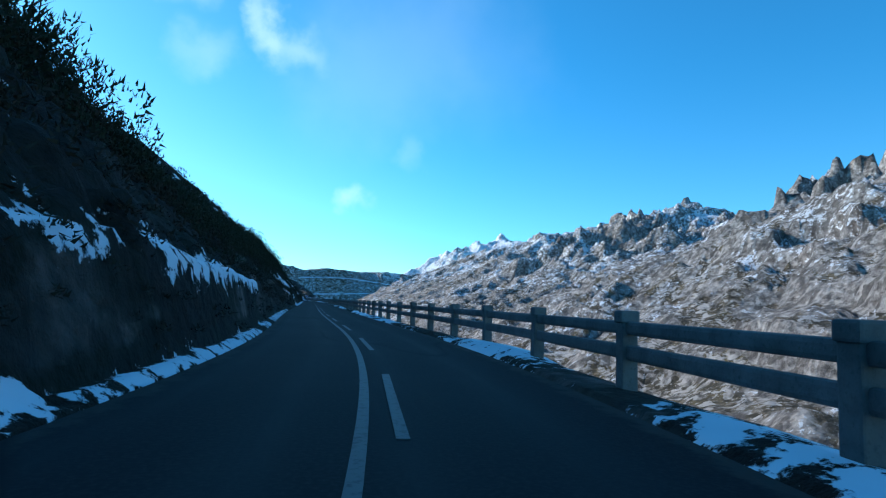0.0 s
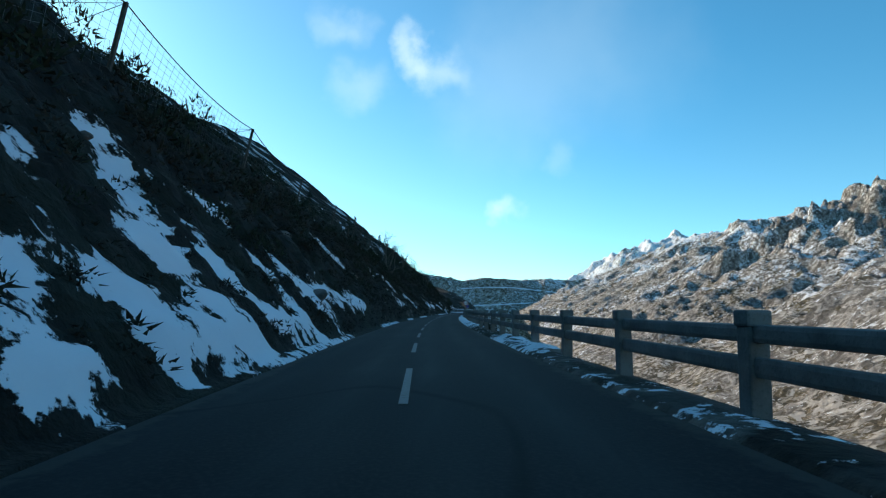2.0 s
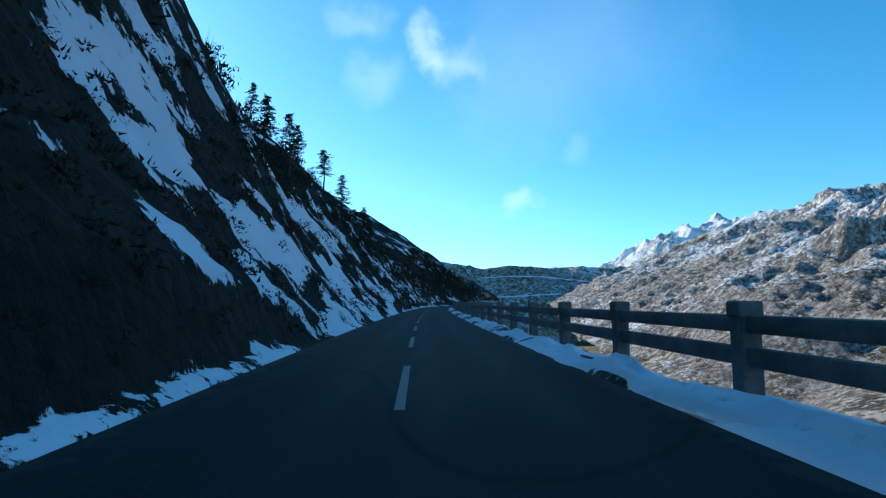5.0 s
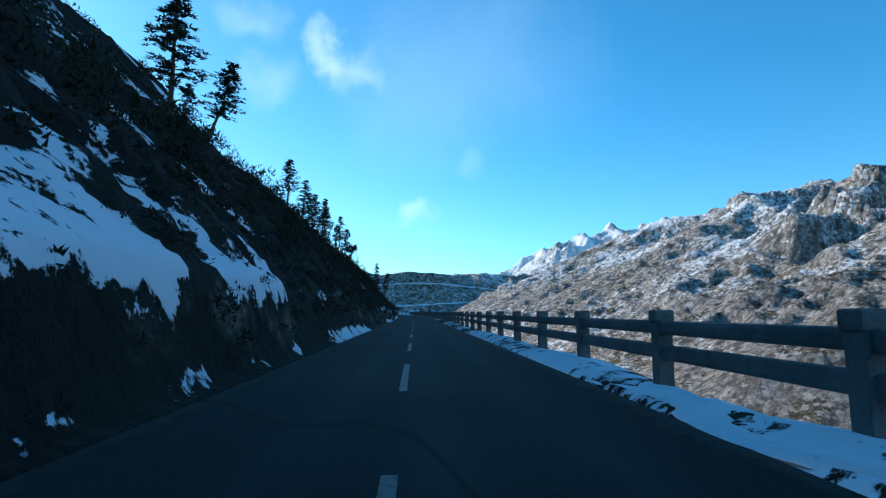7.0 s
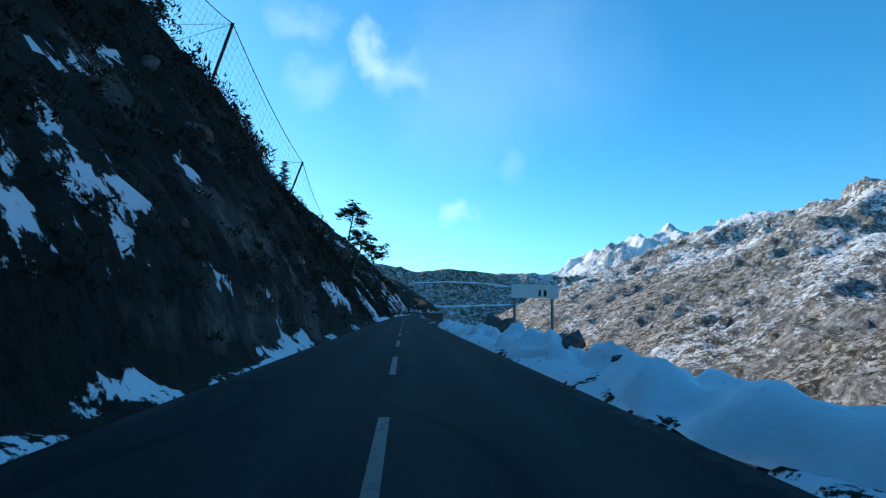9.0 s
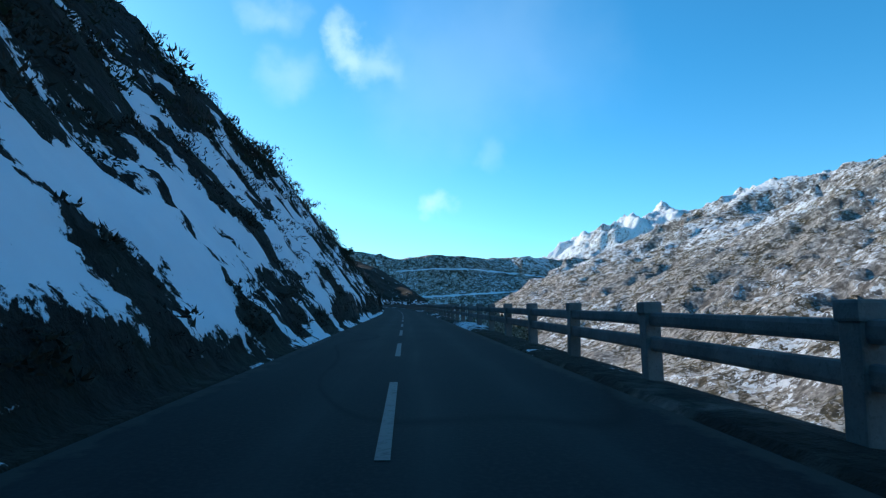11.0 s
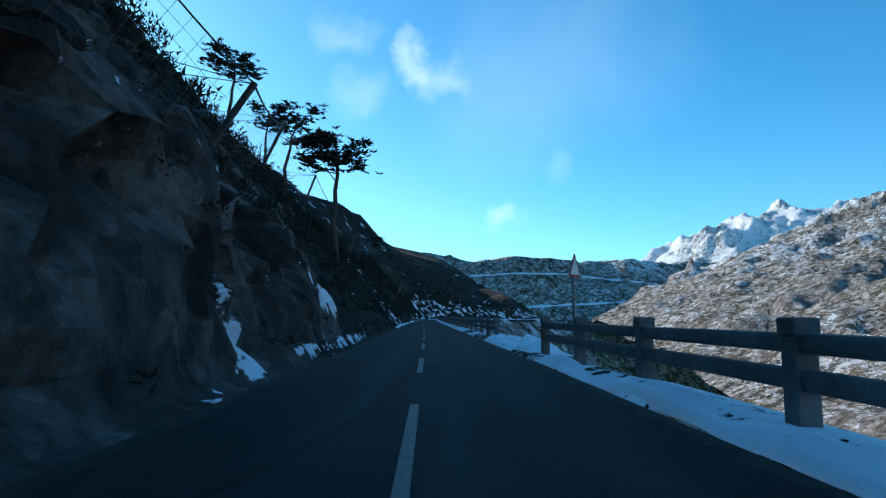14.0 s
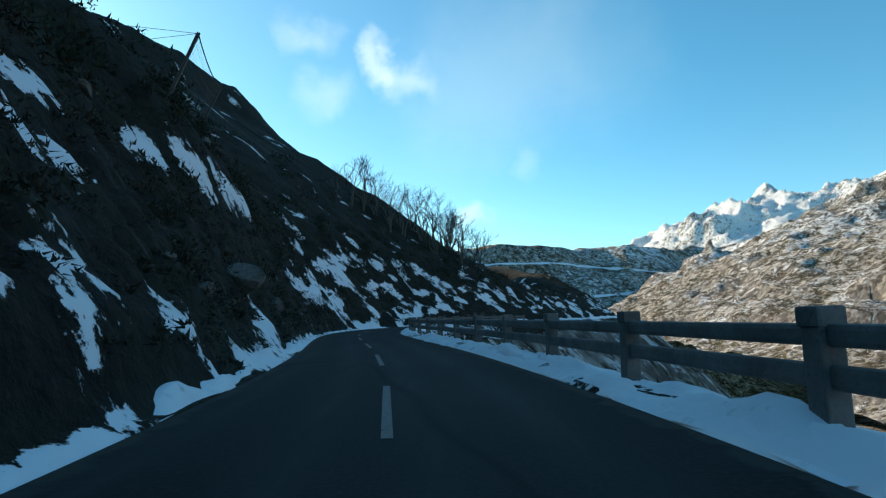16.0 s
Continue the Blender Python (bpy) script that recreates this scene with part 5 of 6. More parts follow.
# thick tall broom crowds the brow before the first bend
shrub_field("brow_broom", "tall dense broom crowding the brow of the slope", 850, (-8, 165), (8.5, 16), 1.5, thick_brooms, M_BROOM, 0.60, 1.0)

# bushes below the rail, whose tops stand up behind it
s = np.concatenate([rng.uniform(20, 60, 26), rng.uniform(120, 150, 16), rng.uniform(292, 330, 60), rng.uniform(330, 480, 110), rng.uniform(820, 860, 10), rng.uniform(1130, 1160, 20), rng.uniform(1950, 2100, 60)])
d = -rng.uniform(5.0, 8.5, len(s))
x, y = on_line(s, d)
V, F = scatter(heaths + brooms, np.stack([x, y, -0.55 - 0.6 * (-d - 5.0)], -1), rng.uniform(0.6, 1.1, len(s)))
tagged(part("verge_bushes", mesh_of("verge_bushes", V, F, M_HEATH)), "brown bushes on the valley side of the rail", "shrubs", kind="stuff")


def needle_tufts(points, size, n):
    t = [tuft(n, 1.0, 0.8, 0.16, 0.7) for _ in range(4)]
    P = np.array(points)
    return scatter(t, P, np.full(len(P), size) * rng.uniform(0.7, 1.25, len(P)))


def conical_pine(seed):
    """A pine of 10 m with whorls of drooping limbs."""
    r = np.random.default_rng(seed)
    H = 10.0
    zs = np.linspace(-0.6, H, 9)
    sway = np.cumsum(r.normal(0, 0.07, (9, 2)), 0)
    axis = np.column_stack([sway - sway[0], zs])
    trunk = [rod(axis, np.interp(zs, [-0.6, H], [0.19, 0.02]), 7)]
    tufts = []
    levels = np.linspace(3.4 + r.uniform(-0.8, 1.2), H - 0.15, 14)
    for z in levels:
        top = (H - z) / H
        L = (0.45 + 2.25 * top**0.55) * r.uniform(0.7, 1.2)
        c = np.array([np.interp(z, zs, axis[:, 0]), np.interp(z, zs, axis[:, 1]), z])
        for _ in range(r.integers(5, 8)):
            a_ = r.uniform(0, 2 * math.pi)
            l_ = L * r.uniform(0.55, 1.15)
            tip = c + np.array([math.cos(a_) * l_, math.sin(a_) * l_, l_ * r.uniform(-0.30, 0.12)])
            mid = (c + tip) / 2 + [0, 0, 0.10 * l_]
            trunk.append(rod([c, mid, tip], [0.035, 0.025, 0.008], 3))
            for u in np.arange(0.25, 1.01, 0.19):
                tufts.append(c * (1 - u) + tip * u + r.normal(0, 0.10, 3) + [0, 0, 0.05])
    for z in r.uniform(1.0, 2.6, 5):
        a_ = r.uniform(0, 2 * math.pi)
        c = np.array([np.interp(z, zs, axis[:, 0]), np.interp(z, zs, axis[:, 1]), z])
        trunk.append(rod([c, c + np.array([math.cos(a_) * 0.9, math.sin(a_) * 0.9, -0.1])], [0.02, 0.006], 3))
    return joined(trunk), needle_tufts(tufts, 0.44, 9)


def umbrella_pine(seed):
    """A pine of 10 m with a bare trunk and a high clumped crown."""
    r = np.random.default_rng(seed)
    H = 10.0
    zs = np.linspace(-0.6, H * 0.86, 9)
    bend = np.cumsum(r.normal(0, 0.13, (9, 2)), 0)
    axis = np.column_stack([bend - bend[0], zs])
    trunk = [rod(axis, np.interp(zs, [-0.6, H * 0.86], [0.20, 0.07]), 7)]
    tufts = []
    for i in range(15):
        z = r.uniform(5.6, 8.6)
        c = np.array([np.interp(z, zs, axis[:, 0]), np.interp(z, zs, axis[:, 1]), z])
        a_ = r.uniform(0, 2 * math.pi)
        l_ = r.uniform(0.8, 2.2) * (1.15 - 0.25 * (z - 5.6) / 3)
        tip = c + np.array([math.cos(a_) * l_, math.sin(a_) * l_, l_ * r.uniform(0.15, 0.75)])
        mid = (c + tip) / 2 - [0, 0, 0.08 * l_]
        trunk.append(rod([c, mid, tip], [0.05, 0.035, 0.012], 4))
        for _ in range(r.integers(12, 20)):
            tufts.append(tip + r.normal(0, 1, 3) * [0.42, 0.42, 0.26])
        for u in (0.55, 0.75):
            tufts.append(c * (1 - u) + tip * u + r.normal(0, 0.15, 3))
    for z in r.uniform(1.8, 5.6, 9):
        a_ = r.uniform(0, 2 * math.pi)
        c = np.array([np.interp(z, zs, axis[:, 0]), np.interp(z, zs, axis[:, 1]), z])
        l_ = r.uniform(0.4, 1.3)
        trunk.append(rod([c, c + np.array([math.cos(a_) * l_, math.sin(a_) * l_, 0.15 * l_])], [0.02, 0.005], 3))
    return joined(trunk), needle_tufts(tufts, 0.50, 11)


def bare_tree(seed, stems):
    """A leafless tree of 10 m: stems, limbs and fine twigs."""
    r = np.random.default_rng(seed)
    limbs, twigs = [], []

    def grow(p, v, length, radius, depth):
        q = [p]
        n_ = 3 if depth < 4 else 2
        for _ in range(n_):
            v = v + r.normal(0, 0.09, 3) + [0, 0, 0.03]
            v = v / np.linalg.norm(v)
            p = p + v * length / n_
            q.append(p)
        (limbs if depth < 3 else twigs).append(rod(q, np.linspace(radius, radius * 0.62, n_ + 1), 5 if depth < 2 else 3))
        if depth >= 5:
            return
        for k in range(3 if depth > 0 and r.uniform() < 0.5 else 2):
            w = v + r.normal(0, 0.36, 3)
            w[2] += 0.10
            grow(q[-1] if k == 0 or r.uniform() < 0.35 else q[r.integers(1, n_)], w / np.linalg.norm(w), length * r.uniform(0.62, 0.84), max(radius * 0.60, 0.015), depth + 1)

    for k in range(stems):
        lean = r.normal(0, 0.26, 3)
        lean[2] = 1
        grow(np.array([r.normal(0, 0.15), r.normal(0, 0.15), -0.5]), lean / np.linalg.norm(lean), 3.4, 0.19 / math.sqrt(stems) * 1.3, 0)
    return joined(limbs), joined(twigs)


def tree_kind(name, built, bark, leaf, crown_name, crown_label):
    kinds = []
    for i, ((tv, tf), (cv, cf)) in enumerate(built):
        kinds.append((mesh_of("trunk", tv, tf, bark, True), mesh_of(crown_name, cv, cf, leaf)))
    return kinds


PINES = tree_kind("pine", [conical_pine(k) for k in (3, 8, 21, 34)], M_BARK, M_NEEDLE, "crown", "")
UMBRELLAS = tree_kind("pine", [umbrella_pine(k) for k in (5, 13, 27)], M_BARK, M_NEEDLE, "crown", "")
BARES = tree_kind("bare", [bare_tree(k, n) for k, n in ((2, 2), (9, 3), (17, 2), (29, 3))], M_PALE_BARK, M_TWIG, "crown", "")


def plant(name, kinds, i, s, d, height, label, category, group, lean=0.0):
    x, y, z = on_slope(s, d)[0, :3]
    tree = new(name)
    k = height / 10.0
    tree.matrix_world = placed(x, y, z - 0.1, rng.normal(0, 1.5), lean + rng.normal(0, 2.0), heading(s)) @ pose(0, 0, 0, 0, 0, rng.uniform(0, 360))
    tree.scale = (k * rng.uniform(1.05, 1.3),) * 2 + (k,)
    tm, cm = kinds[i % len(kinds)]
    part("trunk", tm, tree)
    tagged(part(cm.name.split(".")[0], cm, tree), kind="stuff")
    return tagged(tree, label, category, group)


# pines: along, left of the line, height, lean towards the road
PINES_A = [(832, 13.1, 7.2, 12), (838, 17, 7, 6), (835, 17.7, 7, 0), (836, 12.2, 7, 10), (842, 13.4, 6.8, 3), (846, 12.5, 7.2, 3), (860, 15.3, 6.7, 3), (862, 13.4, 7.7, 3), (849, 8.2, 7.4, 0), (864, 7.4, 5.5, 4), (870, 9, 5.5, 3),
           (892, 13.5, 8.4, 3), (900, 14.5, 6.6, 7), (908, 19.6, 4.6, 3), (928, 15.4, 6.5, 3), (934, 14.6, 6, 3), (936, 13.5, 6, 3), (941, 12.5, 6, 3)]
PINES_B = [(950, 11, 6, 3), (957, 17, 7.2, -4), (952, 14.9, 7, 4), (962, 13.5, 6.6, 6), (968, 14.8, 5, 2), (996, 8.4, 6.5, 2), (1033, 21.4, 4.8, 1), (1010, 6.5, 6.8, 8), (1017, 8.8, 3.6, 6), (1041, 18, 4, 3), (1110, 20.5, 5, -1),
           (1147, 18.9, 6.2, 5), (1167, 17.2, 5.5, -3), (1172, 14.5, 4.5, 0), (1689, 13, 3.2, 1), (2016, 15, 4.8, -3)]
PINES_C = [(414, 22.9, 3.4, 5), (416, 21.6, 3.4, 6), (376, 21.4, 3.4, 0), (371, 18, 3.6, 0), (307, 17, 3, 0), (300, 20, 3, 0), (311, 14.5, 2.6, 0), (330, 13.5, 3.4, 0), (568, 31.5, 4, 0), (569, 29.8, 4, 0), (570, 27.9, 3.6, 0), (619, 24, 5.5, 0), (600, 14.4, 3, 0),
           (452, 13.3, 3, 5), (448, 16, 4.4, 0), (446, 19, 5, 0), (590, 20, 3.5, 0)]
PINES_D = [(650, 22, 7), (662, 18, 6), (676, 15, 7), (690, 14, 6), (705, 14, 6), (720, 13, 6), (735, 14, 6), (640, 26, 6), (628, 30, 5), (700, 20, 6), (684, 22, 6), (668, 25, 6), (745, 19, 6), (655, 30, 6), (712, 24, 6), (634, 17, 5), (643, 14, 5), (657, 12, 5)]
for i, row in enumerate(PINES_A + PINES_B + PINES_C + PINES_D):
    plant("conifer", PINES, i, row[0], row[1], row[2], "dark conical pine standing on the steep slope", "tree", "pines on the slope", (row + (0,))[3])
UMBRELLA = [(1541, 14.1, 7, -1), (1544, 12.8, 7.4, 0), (1118, 19.5, 6.5, 8), (1187, 7.9, 7.6, 17), (1214, 12.6, 11.5, 8), (1233, 13.5, 8, 8), (1241, 9, 12, 7),
            (1763, 15.1, 7, 7), (1771, 12.8, 8, 3), (1769, 13.8, 6.4, 0), (1776, 8.6, 13.5, 4), (1862, 14, 7, 13), (976, 12.6, 4, 2), (981, 13, 4.6, 4)]
for i, (s, d, hgt, lean) in enumerate(UMBRELLA):
    plant("umbrella_pine", UMBRELLAS, i, s, d, hgt, "tall pine with bare trunk and clumped crown", "tree", "round-topped pines", lean)
BARE = [(416, 18.6, 4.5, 3), (413, 13.3, 4.2, 12), (452, 13, 5, 4), (444, 11.2, 5.6, 11), (360, 12, 7.5, 12), (364, 11.5, 6, 8), (470, 17.3, 4.4, 6), (405, 14, 5, 5), (1890, 22.9, 7.9, 14), (1879, 12.6, 8.4, 2), (1890, 11.5, 8.8, 8),
        (1891, 10.3, 7.8, 16), (1893, 9.3, 7.8, 22), (1906, 12, 4, 4), (1940, 17.9, 8.2, 13), (1943, 16.6, 9.5, 11), (1936, 12.5, 9.4, 14), (1934, 11, 9.8, 20), (1937, 10, 10, 18), (1938, 9.6, 10.5, 28), (1985, 15, 4, 0)]
FAR_BARE = [(2080, 30.4, 9.5), (2087, 28.5, 8), (2094, 27.4, 8.5), (2100, 24.8, 9.5), (2107, 23.8, 9.5), (2074, 32.2, 6), (2084, 26, 7), (2091, 23, 7), (2098, 20, 8), (2104, 19, 8), (2112, 18, 8), (2078, 22, 6), (2088, 17, 6),
            (2096, 15, 6), (2110, 27, 8), (2077, 31, 8.5), (2083, 29.5, 7.5), (2090, 28, 8), (2097, 26, 9), (2103, 24.5, 8), (2109, 22.5, 9), (2086, 24, 7), (2101, 21.5, 8.5), (2114, 21, 8)]
for i, row in enumerate(BARE + FAR_BARE):
    lean = (row + (0,))[3]
    label = "leafless pale tree leaning out over the road" if lean > 11 else "leafless pale tree with fine twigs on the slope"
    plant("bare_tree", BARES, i, row[0], row[1], row[2] * (1.35 if row[0] > 2060 else 1.08), label, "tree", "bare trees", lean)

# ---- rockfall fence ----


def mast_mesh():
    bm = bmesh.new()
    for bx, sx, sy in ((0, 0.03, 0.16), (-0.08, 0.03, 0.18), (0.08, 0.03, 0.18)):
        box(bm, bx, 0, 2.15, 0.14 if bx == 0 else sx, sy if bx else 0.03, 4.5, 0)
    box(bm, 0, 0, -0.05, 0.45, 0.45, 0.14, 0.02)
    return bm_mesh("mast", bm, M_RUST)


MAST = mast_mesh()


def rock_fence(masts, label, netted=True):
    """A wire net between leaning masts, each given by s, d, length and lean."""
    s0, d = masts[0][:2]
    x0, y0 = on_line(s0, d)
    z0 = float(hill(np.array(float(s0)), np.array(d)))
    fence = new("rockfall_fence")
    fence.matrix_world = placed(x0, y0, z0)
    inv = fence.matrix_world.inverted()
    org = np.array([x0, y0, z0])
    ss = [m[0] for m in masts]
    tops, bases, stays = [], [], []
    for s, dd, tall, lean in masts:
        x, y = on_line(s, dd)
        z = float(hill(np.array(float(s)), np.array(dd)))
        hd = heading(s)
        mast = part("mast", MAST, fence, at=inv @ placed(x, y, z, 0, lean, hd))
        thick = 0.8 if netted else 0.4
        mast.scale = (thick, thick, tall / 4.4)
        a_ = radians(lean)
        ex, ey = math.cos(radians(hd)), math.sin(radians(hd))
        base = np.array([x, y, z])
        bases.append(base)
        tops.append(base + np.array([ex * math.sin(a_), ey * math.sin(a_), math.cos(a_)]) * tall * 0.985)
        xu, yu = on_line(s, dd + 3.5)
        stays.append(np.array([xu, yu, float(hill(np.array(float(s)), np.array(dd + 3.5)))]))
    cable, wires = [], []
    for i in range(len(ss)):
        for off in (-1.2, 1.2):
            cable.append(rod([tops[i] - org, stays[i] - org + [0, off, 0]], 0.016, 3))
        if i + 1 == len(ss):
            break
        u = np.linspace(0, 1, 13)[:, None]
        top = tops[i] * (1 - u) + tops[i + 1] * u - np.array([[0, 0, 0.55]]) * (4 * u * (1 - u))
        low = bases[i] * (1 - u) + bases[i + 1] * u
        sm = ss[i] + (ss[i + 1] - ss[i]) * u[:, 0]
        dm = masts[i][1] + (masts[i + 1][1] - masts[i][1]) * u[:, 0]
        low[:, 2] = np.minimum(np.maximum(hill(sm, dm), 0), top[:, 2] - 0.4)
        cable.append(rod(top - org, 0.035, 4))
        cable.append(rod(low + [0, 0, 0.15] - org, 0.02, 3))
        for k in range(1, 9):
            w = k / 9.0
            wires.append(rod(low * (1 - w) + top * w - org, 0.007, 3))
        v = np.linspace(0, 1, 30)
        for q in v[1:-1]:
            tq = np.array([np.interp(q, u[:, 0], top[:, c]) for c in range(3)])
            lq = np.array([np.interp(q, u[:, 0], low[:, c]) for c in range(3)])
            mq = (tq + lq) / 2 + [-0.12, 0, 0]
            wires.append(rod(np.array([lq, mq, tq]) - org, 0.007, 3))
    V, F = joined(cable)
    part("cable", mesh_of("cable", V, F, M_RUST), fence, "dark steel top cable and stays")
    if not netted:
        return tagged(fence, label, "fence", "rockfall fences")
    V, F = joined(wires)
    part("net", mesh_of("net", V, F, M_WIRE), fence, "thin grey wire net")
    return tagged(fence, label, "fence", "rockfall fences")


rock_fence([(152, 8.4, 2.6, 4), (178, 11.2, 3, 8), (192, 11.4, 3, 10), (207.5, 11.3, 3.1, 12), (221.6, 11, 3, 6), (236, 12.2, 3, 8), (252, 12.6, 3.2, 10), (268, 12.6, 3.2, 10), (285, 13, 3.2, 12), (300, 13.2, 3.2, 12), (317, 13.4, 3.2, 14),
            (333.7, 13.9, 3.3, 16), (350, 13.8, 3.2, 14)], "rockfall fence of leaning steel masts and wire net")
rock_fence([(501, 5.5, 2.0, 13), (511, 7, 2.3, 18)], "two leaning steel masts and a slack cable on the dark slope", False)
rock_fence([(948, 15.4, 4, 20), (963.3, 15.9, 4.2, 19), (982, 14.5, 3.8, 14), (1000, 15, 4, 18), (1024, 15.6, 3.4, 22), (1045, 14.2, 3.6, 20), (1066.5, 11.1, 3.7, 27), (1086, 12.9, 4.2, 10), (1111, 14.5, 3.6, 12), (1126, 13.5, 4, 13), (1141, 12.3, 4.3, 15),
            (1162, 11.9, 4.6, 18), (1190, 13.6, 3.6, 16), (1217, 14.2, 3.5, 16), (1238, 14.5, 3.4, 14)], "rockfall fence of leaning steel masts below pines")
rock_fence([(1474, 8, 2.8, 12), (1488, 7.2, 2.7, 16), (1497, 7.3, 2.9, 8), (1524, 8.6, 3.2, 4)], "rockfall fence of leaning masts across the snowy slope")
rock_fence([(1556, 7.4, 2.4, 6), (1567, 8.7, 3, 4), (1585, 8.4, 3.2, 6), (1593, 9, 3.2, 7), (1606, 10.4, 3.4, 12)], "rockfall fence above the rock cutting")
rock_fence([(1628, 12.2, 3.6, 10), (1643, 11.1, 3.6, 15), (1665, 12, 3.6, 14), (1686, 10.6, 3.9, 12), (1706, 11.2, 3.8, 16), (1722, 10.4, 3.9, 20), (1738, 7.2, 3.9, 32), (1755, 10.2, 4, 24), (1772, 11.4, 4, 20), (1789, 11.8, 3.9, 22), (1805.6, 12, 3.9, 23),
            (1824, 12.6, 4, 22), (1843, 13, 4.2, 20)], "rockfall fence of leaning steel masts and wire net")
rock_fence([(1998.4, 10.3, 4.2, 21), (2009, 11.5, 4, 24)], "short rockfall fence at the bend")

# ---- boulders ----


def boulder_mesh(seed):
    bm = bmesh.new()
    bmesh.ops.create_icosphere(bm, subdivisions=2, radius=0.5)
    r = np.random.default_rng(seed)
    ax = r.uniform(0.7, 1.25, 3)
    planes = [(Vector(r.normal(size=3)).normalized(), r.uniform(0.20, 0.38)) for _ in range(12)]
    for v in bm.verts:
        for n_, dist in planes:
            over = v.co.dot(n_) - dist
            if over > 0:
                v.co -= n_ * over
        v.co *= 1.25 * (1 + 0.06 * noise.noise(v.co * 5 + Vector((seed, 0, 0))))
        v.co = Vector((v.co.x * ax[0], v.co.y * ax[1], v.co.z * ax[2] * 0.8))
    return bm_mesh("boulder", bm, M_GRANITE)


ROCKS = [boulder_mesh(k) for k in range(6)]


def boulder(i, s, d, size, z=None):
    x, y = on_line(s, d)
    if z is None:
        x, y, z = on_slope(s, d)[0, :3] if d > 0 else (x, y, -0.05)
    ob = new("boulder", ROCKS[i % 6])
    ob.matrix_world = placed(x, y, z + size * 0.12, rng.uniform(-25, 25), rng.uniform(-25, 25), rng.uniform(0, 360))
    ob.scale = (size, size * rng.uniform(0.7, 1.1), size * rng.uniform(0.7, 1.1))
    return tagged(ob, "rough grey granite boulder lying on the slope", "boulder", "boulders")


ri = 0
for s0, s1, n, d0, d1, b0, b1 in ((20, 90, 26, 3.9, 6.5, 0.4, 1.1), (325, 352, 14, 3.7, 4.6, 0.8, 1.4), (235, 300, 8, 4, 9, 0.5, 1.3), (440, 560, 18, 4, 10, 0.5, 1.3),
                                  (800, 1010, 26, 4, 11, 0.5, 1.4), (1020, 1040, 3, 9, 12, 1.4, 2.6), (1100, 1130, 10, 4, 10, 0.6, 1.6), (1195, 1240, 12, 3.9, 9, 0.6, 1.7),
                                  (1470, 1600, 40, 3.9, 10, 0.6, 2.2), (1600, 1640, 22, 4, 9, 0.8, 2.4), (1640, 1770, 46, 3.9, 11, 0.6, 2.2), (1800, 1880, 20, 4, 10, 0.5, 1.4), (1960, 2040, 18, 4, 12, 0.6, 1.8)):
    for _ in range(n):
        boulder(ri, rng.uniform(s0, s1), rng.uniform(d0, d1), 0.25 + 0.75 * (b1 - 0.3) * rng.uniform() ** 2)
        ri += 1
for s, d, size in ((1122.5, -4.6, 0.9), (1118, -4.4, 0.6), (1126, -5.2, 0.8), (1111, -4.5, 0.5), (1142, -5.6, 1.6), (1146, -6.2, 1.9), (1138, -6.0, 1.4)):
    boulder(ri, s, d, size, 0.35)
    ri += 1

# ---- ploughed snow banks by the road ----


def snow_bank(s0, s1, d, width, height, label):
    us = np.arange(s0, s1 + 0.01, 0.35)
    vs = np.linspace(-1, 1, 13)
    S2, V2 = np.meshgrid(us, vs, indexing="ij")
    ends = smooth(S2, s0, s0 + 1.5) * (1 - smooth(S2, s1 - 1.5, s1))
    lump = 0.70 + 0.50 * fbm(S2, V2 * width, 1.3, 4, int(s0) % 97) + 0.25 * fbm(S2, 0 * S2, 6.0, 2, int(s0) % 89)
    z = 0.75 * height * np.clip(lump, 0.05, 1.6) * (1 - V2**2) ** 0.7 * ends - 0.03
    x, y = on_line(S2, d + V2 * width / 2 * (0.8 + 0.3 * fbm(S2, 0 * S2, 2.2, 2, 7)))
    ob = part("snow_bank", mesh_of("snow_bank", np.stack([x, y, z], -1).reshape(-1, 3), grid_faces(*S2.shape, flip=True), M_SNOW, True))
    return tagged(ob, label, "snow bank", "snow banks")


for s0, s1, d, w, hgt in ((30, 62, -3.55, 0.9, 0.22), (78, 90, -3.5, 0.8, 0.25), (128, 150, 3.45, 0.7, 0.30), (195, 230, -3.6, 0.9, 0.25), (300, 348, -3.6, 1.0, 0.38),
                          (378, 384, -3.5, 0.8, 0.25), (496, 548, -3.7, 1.5, 0.45), (552, 640, -3.7, 1.3, 0.4), (800, 872, -3.65, 1.1, 0.34), (816, 836, 3.5, 0.8, 0.35),
                          (990, 1020, 3.5, 0.8, 0.35), (1050, 1085, 3.5, 0.8, 0.35), (1100, 1130, -4.3, 2.2, 0.95), (1134, 1166, -4.3, 2.2, 0.85), (1086, 1102, 3.7, 1.4, 0.7),
                          (1178, 1215, 3.55, 1.0, 0.45), (1486, 1500, 3.45, 0.6, 0.2), (1676, 1700, 3.5, 0.8, 0.3), (1662, 1673, 3.9, 1.3, 0.45),
                          (1741, 1756, -4.2, 2.0, 0.55), (1716, 1740, -3.6, 1.0, 0.3), (1786, 1840, 3.5, 0.8, 0.32), (1850, 1870, 3.6, 1.0, 0.4), (1846, 1880, -3.6, 1.0, 0.35),
                          (1912, 1945, -3.65, 1.1, 0.40), (1972, 2004, -3.8, 1.5, 0.45), (1976, 1998, 3.6, 1.0, 0.4), (2006, 2030, -3.8, 1.4, 0.4)):
    snow_bank(s0, s1, d, w, hgt, "ploughed snow lying along the road edge")

# ---- signs ----


